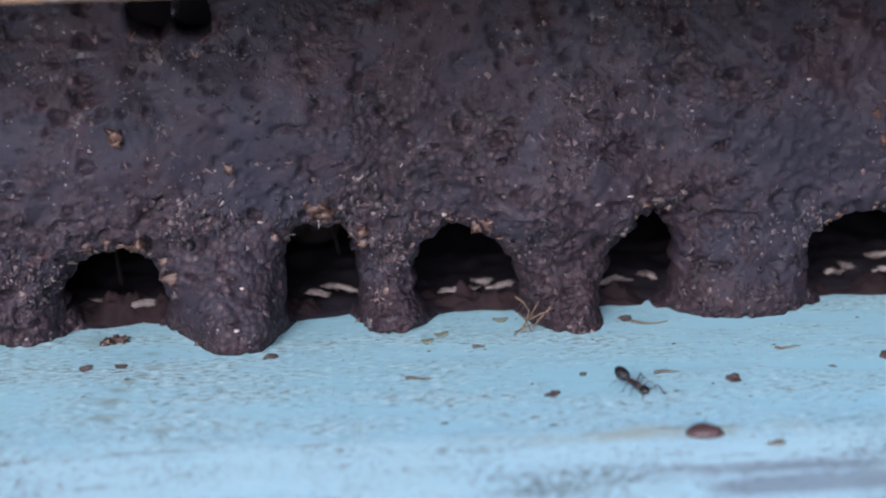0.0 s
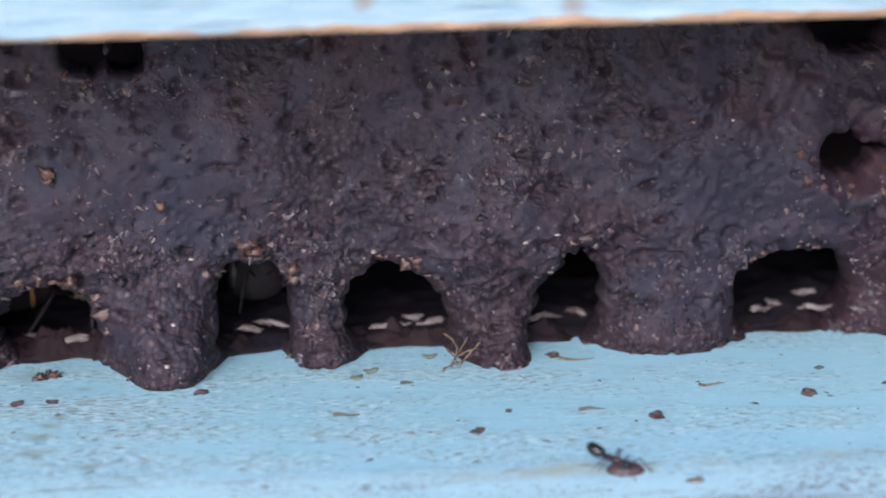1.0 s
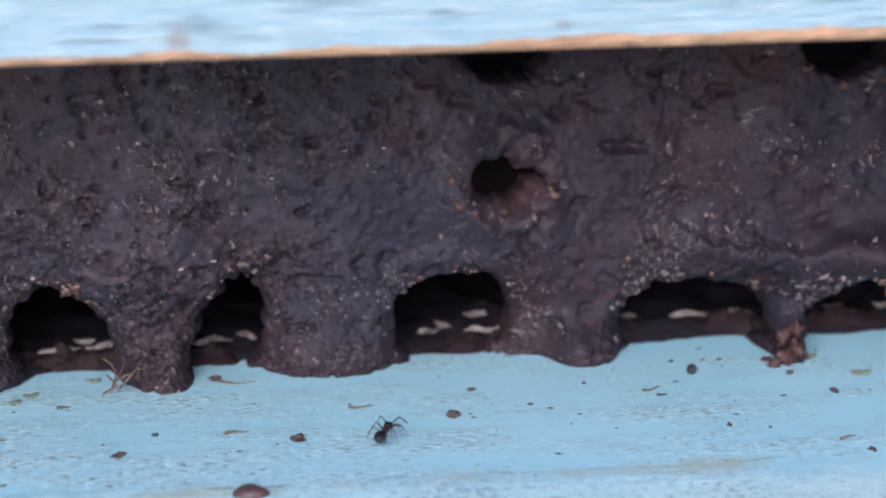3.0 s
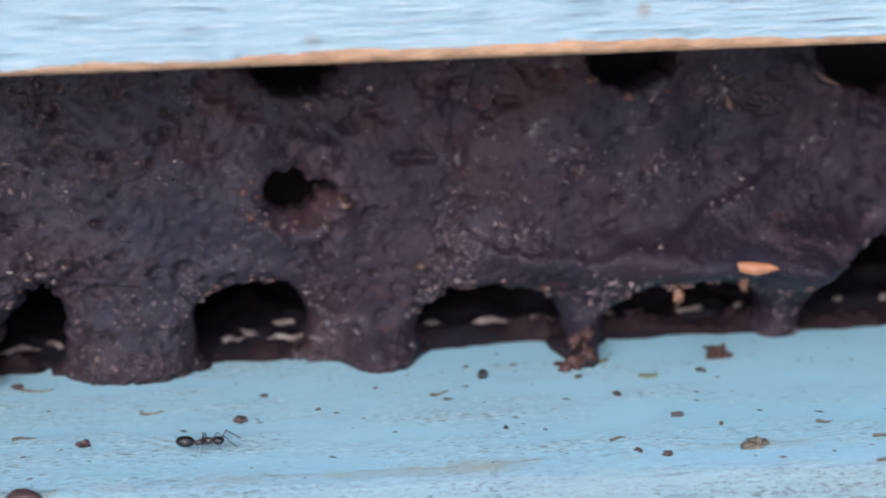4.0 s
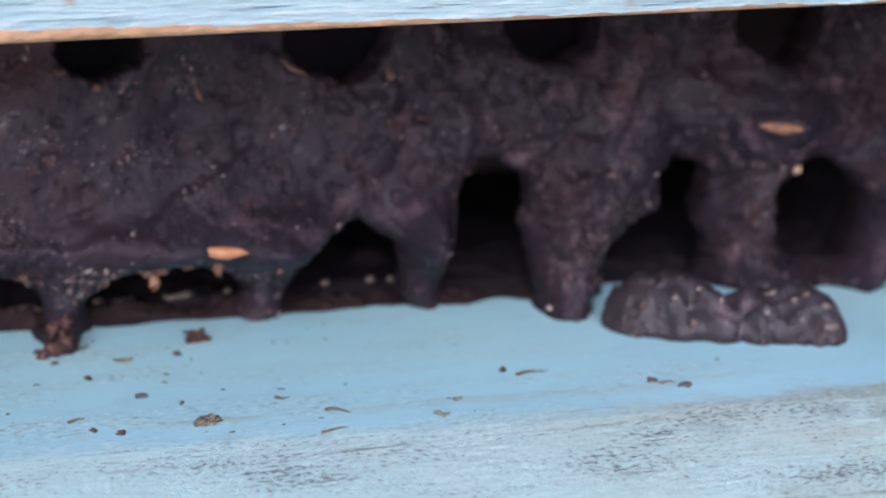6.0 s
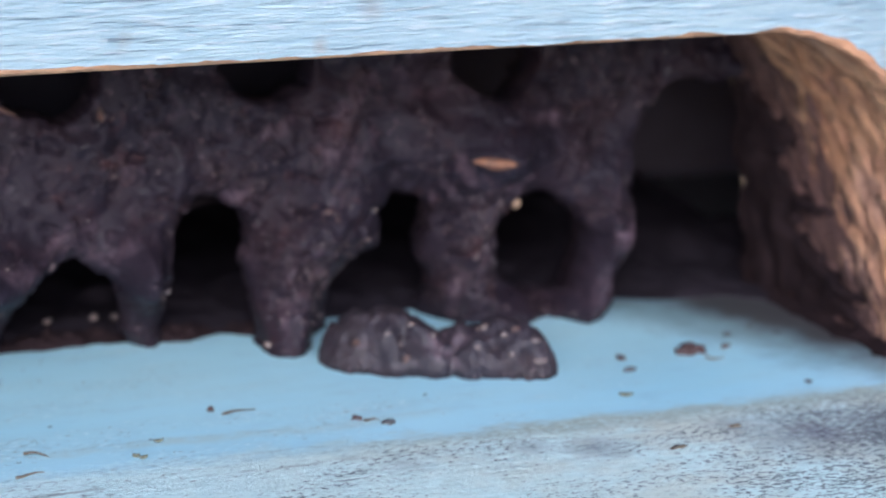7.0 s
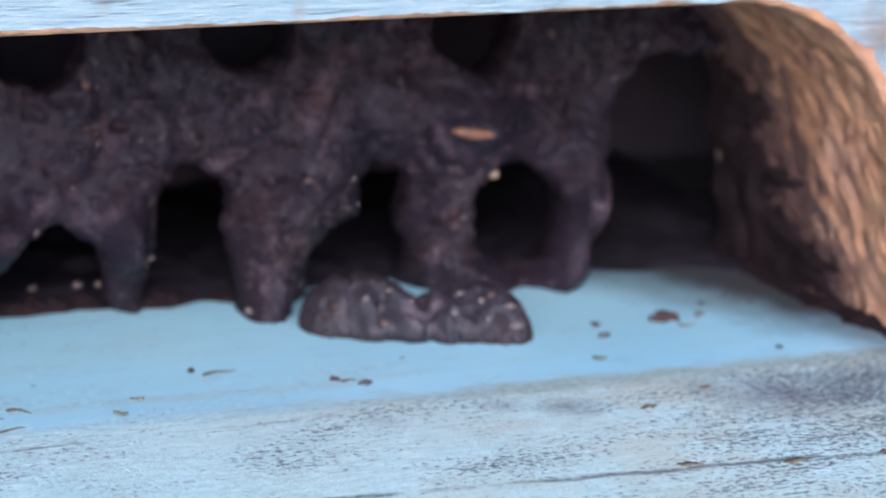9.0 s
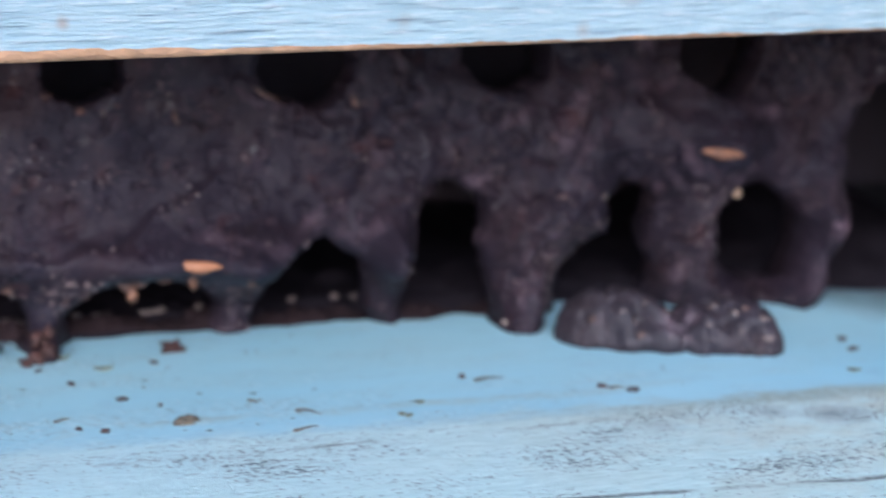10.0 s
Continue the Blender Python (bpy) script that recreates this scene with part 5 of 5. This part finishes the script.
    leaf_husk("husk", (13.71, on_curtain(13.71, 1.20, 0.02), 1.19), 0.31, 0.075, 6, -14, "pointed rust-brown plant husk stuck to the propolis", RUST_HUSK)
    for x, z, long, tilt in ((10.01, 1.54, 0.12, 70), (11.21, 1.60, 0.13, 75), (10.62, 1.66, 0.22, 32)):
        leaf_husk("fibre_flake", (x, on_curtain(x, z, 0.02), z), long, 0.04, tilt, 0, "short tan plant flake stuck to the propolis", RESIN_TAN)
    # straws caught at a foot of the curtain
    for a, b in (((5.16, 2.08, 0.03), (5.24, 2.0, 0.20)), ((5.20, 2.02, 0.04), (5.31, 2.0, 0.17)), ((5.13, 2.06, 0.12), (5.20, 2.02, 0.02)), ((5.12, 2.1, 0.20), (5.19, 2.03, 0.13)), ((5.15, 2.03, 0.02), (5.19, 2.02, 0.15)), ((5.18, 2.01, 0.09), (5.29, 1.99, 0.14)), ((5.11, 2.05, 0.01), (5.22, 2.0, 0.07))):
        mid = tuple((p + q) / 2 + 0.008 for p, q in zip(a, b))
        v, f = tube((a, mid, b), (0.0055, 0.005, 0.0025), 6)
        thing("straw", "golden straw caught at a foot of the propolis", "plant fibre", group="straws at the foot", verts=v, faces=f, material=STRAW)


# pale wax slivers on the sill: x, y, length, turn
SLIVERS = ((2.88, 2.93, 0.20, -25), (3.07, 2.80, 0.24, 12), (4.19, 2.98, 0.20, -22), (4.07, 2.88, 0.12, 5), (4.87, 2.83, 0.20, 18), (5.02, 3.02, 0.12, -20), (5.11, 2.88, 0.14, 10), (5.75, 2.88, 0.19, 20), (5.98, 2.96, 0.13, -50),
           (7.05, 2.86, 0.17, 30), (7.16, 3.0, 0.10, -20), (7.43, 2.86, 0.26, 5), (7.40, 3.2, 0.14, -25), (8.28, 2.95, 0.18, 8), (8.67, 2.95, 0.26, 6), (9.0, 2.95, 0.20, -15), (9.45, 3.0, 0.08, 10), (9.62, 2.98, 0.15, 8), (9.97, 2.98, 0.24, 6),
           (10.3, 3.0, 0.06, 0), (10.97, 3.0, 0.10, 4), (11.28, 3.0, 0.09, 0), (11.42, 3.0, 0.08, 5))


def wax_slivers():
    rng = random.Random(11)
    for k, (x, y, long, turn) in enumerate(SLIVERS):
        long *= 1.0 if x < 8 else 0.8 if x < 10.9 else 0.55
        v, f = ball(long * 0.50, 0.020, 0.017, (0, 0, 0.065), 0.75, 3.4, k + 3, 10, 16)
        v[:, 2] += 0.010 * np.sin(v[:, 0] * 26 + k)
        thing("wax_sliver", "pale wax sliver lying behind a passage", "wax", (x, y - 0.14, 0.025), turn, "wax slivers behind the passages", verts=v, faces=f, material=CLEAN_WAX)


# ---- animals ----
ANT = 1.04


def ant():
    root = thing("ant", "small black and reddish ant walking on the board", "ant")
    for name, (rx, ry, rz), at, m in (("gaster", (0.050, 0.032, 0.030), (-0.088, 0, 0.060), ANT_BLACK), ("petiole", (0.013, 0.011, 0.015), (-0.032, 0, 0.052), ANT_RED),
                                      ("head", (0.030, 0.025, 0.022), (0.082, 0, 0.060), ANT_BLACK)):
        v, f = ball(rx, ry, rz, at, 0.03, 1.5, 2, 12, 16)
        v = v * ANT
        if name == "gaster":
            v[:, 0] -= 0.125 * (v[:, 2] - 0.05)
        part(name, v, f, m, root)
    v, f = joined(ball(0.034, 0.019, 0.020, (0.028, 0, 0.060), 0, rings=10), ball(0.024, 0.016, 0.016, (-0.008, 0, 0.056), 0, rings=10))
    part("thorax", v * ANT, f, ANT_RED, root, "reddish thorax")
    for side in (-1, 1):
        v, f = tube(((0.098, 0.012 * side, 0.070), (0.118, 0.050 * side, 0.098), (0.150, 0.066 * side, 0.070), (0.185, 0.074 * side, 0.045)), (0.004, 0.0036, 0.0034, 0.003), 6)
        part("antenna", v * ANT, f, ANT_LEG, root)
    legs = []
    for side in (-1, 1):
        for k, (bx, reach, swing) in enumerate(((0.040, 0.080, 0.045), (0.022, 0.080, 0.0), (0.004, 0.090, -0.055))):
            v, f = tube(((0, 0, 0), (swing * 0.45, side * reach * 0.48, 0.040), (swing * 0.75, side * reach * 0.80, 0.008), (swing * 1.15, side * reach, -0.046)), (0.0036, 0.0026, 0.0017, 0.0012), 6)
            leg = part("leg", v * ANT, f, ANT_LEG, root)
            spot = (bx * ANT, side * 0.012 * ANT, 0.050 * ANT)
            leg.location = [q * CM for q in spot]
            legs.append((leg, spot, (k + (side > 0)) % 2, side))
    return root, legs


def bee(label):
    """A worker bee that faces along its own +x, half hidden behind the curtain."""
    root = thing("honey_bee", label, "bee")
    v, f = ball(0.105, 0.185, 0.165, (0.33, 0, 0.26), 0.05, 2, 3, 14, 18)
    head = part("head", v, f, BEE_BLACK, root, "dark grey head")
    for side in (-1, 1):
        v, f = ball(0.06, 0.05, 0.115, (0.345, 0.15 * side, 0.28), 0, rings=10)
        part("eye", v, f, EYE, head)
        v, f = tube(((0.42, 0.03 * side, 0.27), (0.50, 0.09 * side, 0.33), (0.56, 0.14 * side, 0.22), (0.60, 0.17 * side, 0.10)), (0.008, 0.007, 0.007, 0.006), 7)
        part("antenna", v, f, BEE_BLACK, head)
    v, f = ball(0.20, 0.19, 0.18, (0.06, 0, 0.30), 0.10, 5, 6, 14, 18)
    part("thorax", v, f, BEE_FUR, root, "brown furry thorax")
    v, f = ball(0.36, 0.20, 0.18, (-0.45, 0, 0.25), 0.02, 2, 9, 18, 18)
    belly = part("abdomen", v, f, BEE_BLACK, root)
    for x in (-0.28, -0.43, -0.58):
        r = math.sqrt(max(1 - ((x + 0.45) / 0.36) ** 2, 0))
        v, f = ball(0.045, 0.207 * r, 0.187 * r, (x, 0, 0.25), 0.02, 2, 4, 8, 18)
        part("band", v, f, BEE_BAND, belly, "amber band")
    for side in (-1, 1):
        for bx, fx in ((0.15, 0.15), (0.06, 0.0), (-0.04, -0.22)):
            v, f = tube(((bx, 0.10 * side, 0.18), (bx + fx * 0.5, 0.27 * side, 0.24), (bx + fx, 0.33 * side, 0.08), (bx + fx * 1.3, 0.37 * side, 0.0)), (0.018, 0.015, 0.012, 0.008), 7)
            part("leg", v, f, BEE_BLACK, root)
    return root


landing_board()
front_wall()
closing_walls()
ground()
propolis_curtain()
propolis_lump()
loose_bits()
clumps()
bud_scale()
dust()
pellet()
flecks()
wax_slivers()
the_ant, ant_legs = ant()
guard_bee = bee("dim grey guard bee looking out of a passage")
second_bee = bee("dim banded bee crossing behind a passage")

# seconds, x, y, height, heading of the ant on the board
ANT_EARLY = ((0, 5.58, 1.01, 0, -60), (0.2, 5.60, 1.00, 0, -58), (0.4, 5.58, 0.98, 0, -66), (0.6, 5.49, 0.79, 0, -125), (0.7, 5.43, 0.63, 0, -108), (0.8, 5.49, 0.43, 0, -62), (0.9, 5.64, 0.34, 0.02, -44),
             (1.0, 5.73, 0.29, 0.030, -42), (1.1, 5.80, 0.31, 0.050, -12), (1.2, 5.84, 0.31, 0.045, -6), (1.3, 5.95, 0.34, 0.02, 2), (1.4, 6.05, 0.39, 0, 24), (1.5, 6.13, 0.48, 0, 34))
ANT_MIDDLE = ((1.6, 6.26, 0.58, 0, 38), (1.8, 6.38, 0.70, 0, 32), (2.0, 6.52, 0.82, 0, 28), (2.1, 6.52, 0.86, 0, 40), (2.2, 6.52, 0.88, 0, 54), (2.3, 6.52, 0.91, 0, 78), (2.4, 6.53, 0.93, 0, 76),
              (2.5, 6.55, 0.90, 0, 52), (2.7, 6.56, 0.91, 0, 58), (3.1, 6.56, 0.97, 0, 72), (3.5, 6.55, 1.01, 0, 80), (3.8, 6.57, 1.01, 0, 58), (3.9, 6.63, 0.92, 0, 22))
# head raised, in degrees, while it climbs the grain
ANT_PITCH = ((0, -14), (0.6, -12), (0.9, -8), (1.0, -14), (1.1, -10), (1.2, 0), (4.4, 2), (4.5, 16), (4.6, 14), (4.8, 20), (4.9, 12), (5.0, 27), (5.2, 18), (5.6, 5), (10, 0))
ANT_LATE = ((4.0, 6.75, 0.83, 0, -10), (4.1, 6.82, 0.82, 0, -4), (4.2, 6.93, 0.84, 0, 9), (4.3, 7.09, 0.87, 0, 8), (4.4, 7.21, 0.90, 0, 28), (4.5, 7.27, 0.97, 0, 43), (4.6, 7.31, 1.06, 0, 68), (4.7, 7.31, 1.12, 0, 82),
            (4.8, 7.29, 1.18, 0, 94), (4.9, 7.30, 1.20, 0, 84), (5.0, 7.36, 1.36, 0, 64), (5.1, 7.34, 1.40, 0, 90), (5.3, 7.32, 1.50, 0, 92), (6.5, 7.75, 1.85, 0, 30), (8.0, 8.15, 2.0, 0, 10), (10.0, 8.75, 2.18, 0, 20))


def motions():
    rows = []
    for t, x, y, h, a in ANT_EARLY + ANT_MIDDLE + ANT_LATE:
        up = float(np.interp(t, [p[0] for p in ANT_PITCH], [p[1] for p in ANT_PITCH]))
        rows.append((t, pose(x * CM, y * CM, (h + 0.0016 * up) * CM, 0, -up, a)))
    walk(the_ant, rows)
    for leg, (x, y, z), phase, side in ant_legs:
        rows = []
        for k in range(101):
            a = 20 * math.sin(2 * math.pi * (k / 10 * 3.3 + phase / 2))
            lift = 8 * max(math.cos(2 * math.pi * (k / 10 * 3.3 + phase / 2)), 0)
            rows.append((k / 10, pose(x * CM, y * CM, z * CM, lift * side, 0, a)))
        walk(leg, rows)
    bee_rows = ((0, 4.10, 3.95, -95), (0.2, 4.10, 3.65, -92), (0.5, 4.08, 3.50, -84), (0.9, 4.06, 3.44, -78), (1.2, 4.08, 3.50, -86), (1.5, 4.05, 3.58, -92), (1.9, 4.05, 3.9, -98), (3.0, 4.2, 4.8, -60), (10, 4.3, 5.2, -40))
    walk(guard_bee, [(t, pose(x * CM, y * CM, 0.06 * CM, 0, 0, a)) for t, x, y, a in bee_rows])
    bee_rows = ((0, 2.75, 3.55, 20), (0.4, 2.95, 3.35, 12), (0.9, 3.05, 3.25, 5), (1.15, 3.15, 3.22, 0), (1.5, 3.5, 3.4, -5), (2.2, 4.6, 4.2, 15), (3.5, 5.6, 5.0, 30), (10, 6.5, 5.2, 40))
    walk(second_bee, [(t, pose(x * CM, y * CM, 0.06 * CM, 0, 0, a)) for t, x, y, a in bee_rows])


motions()
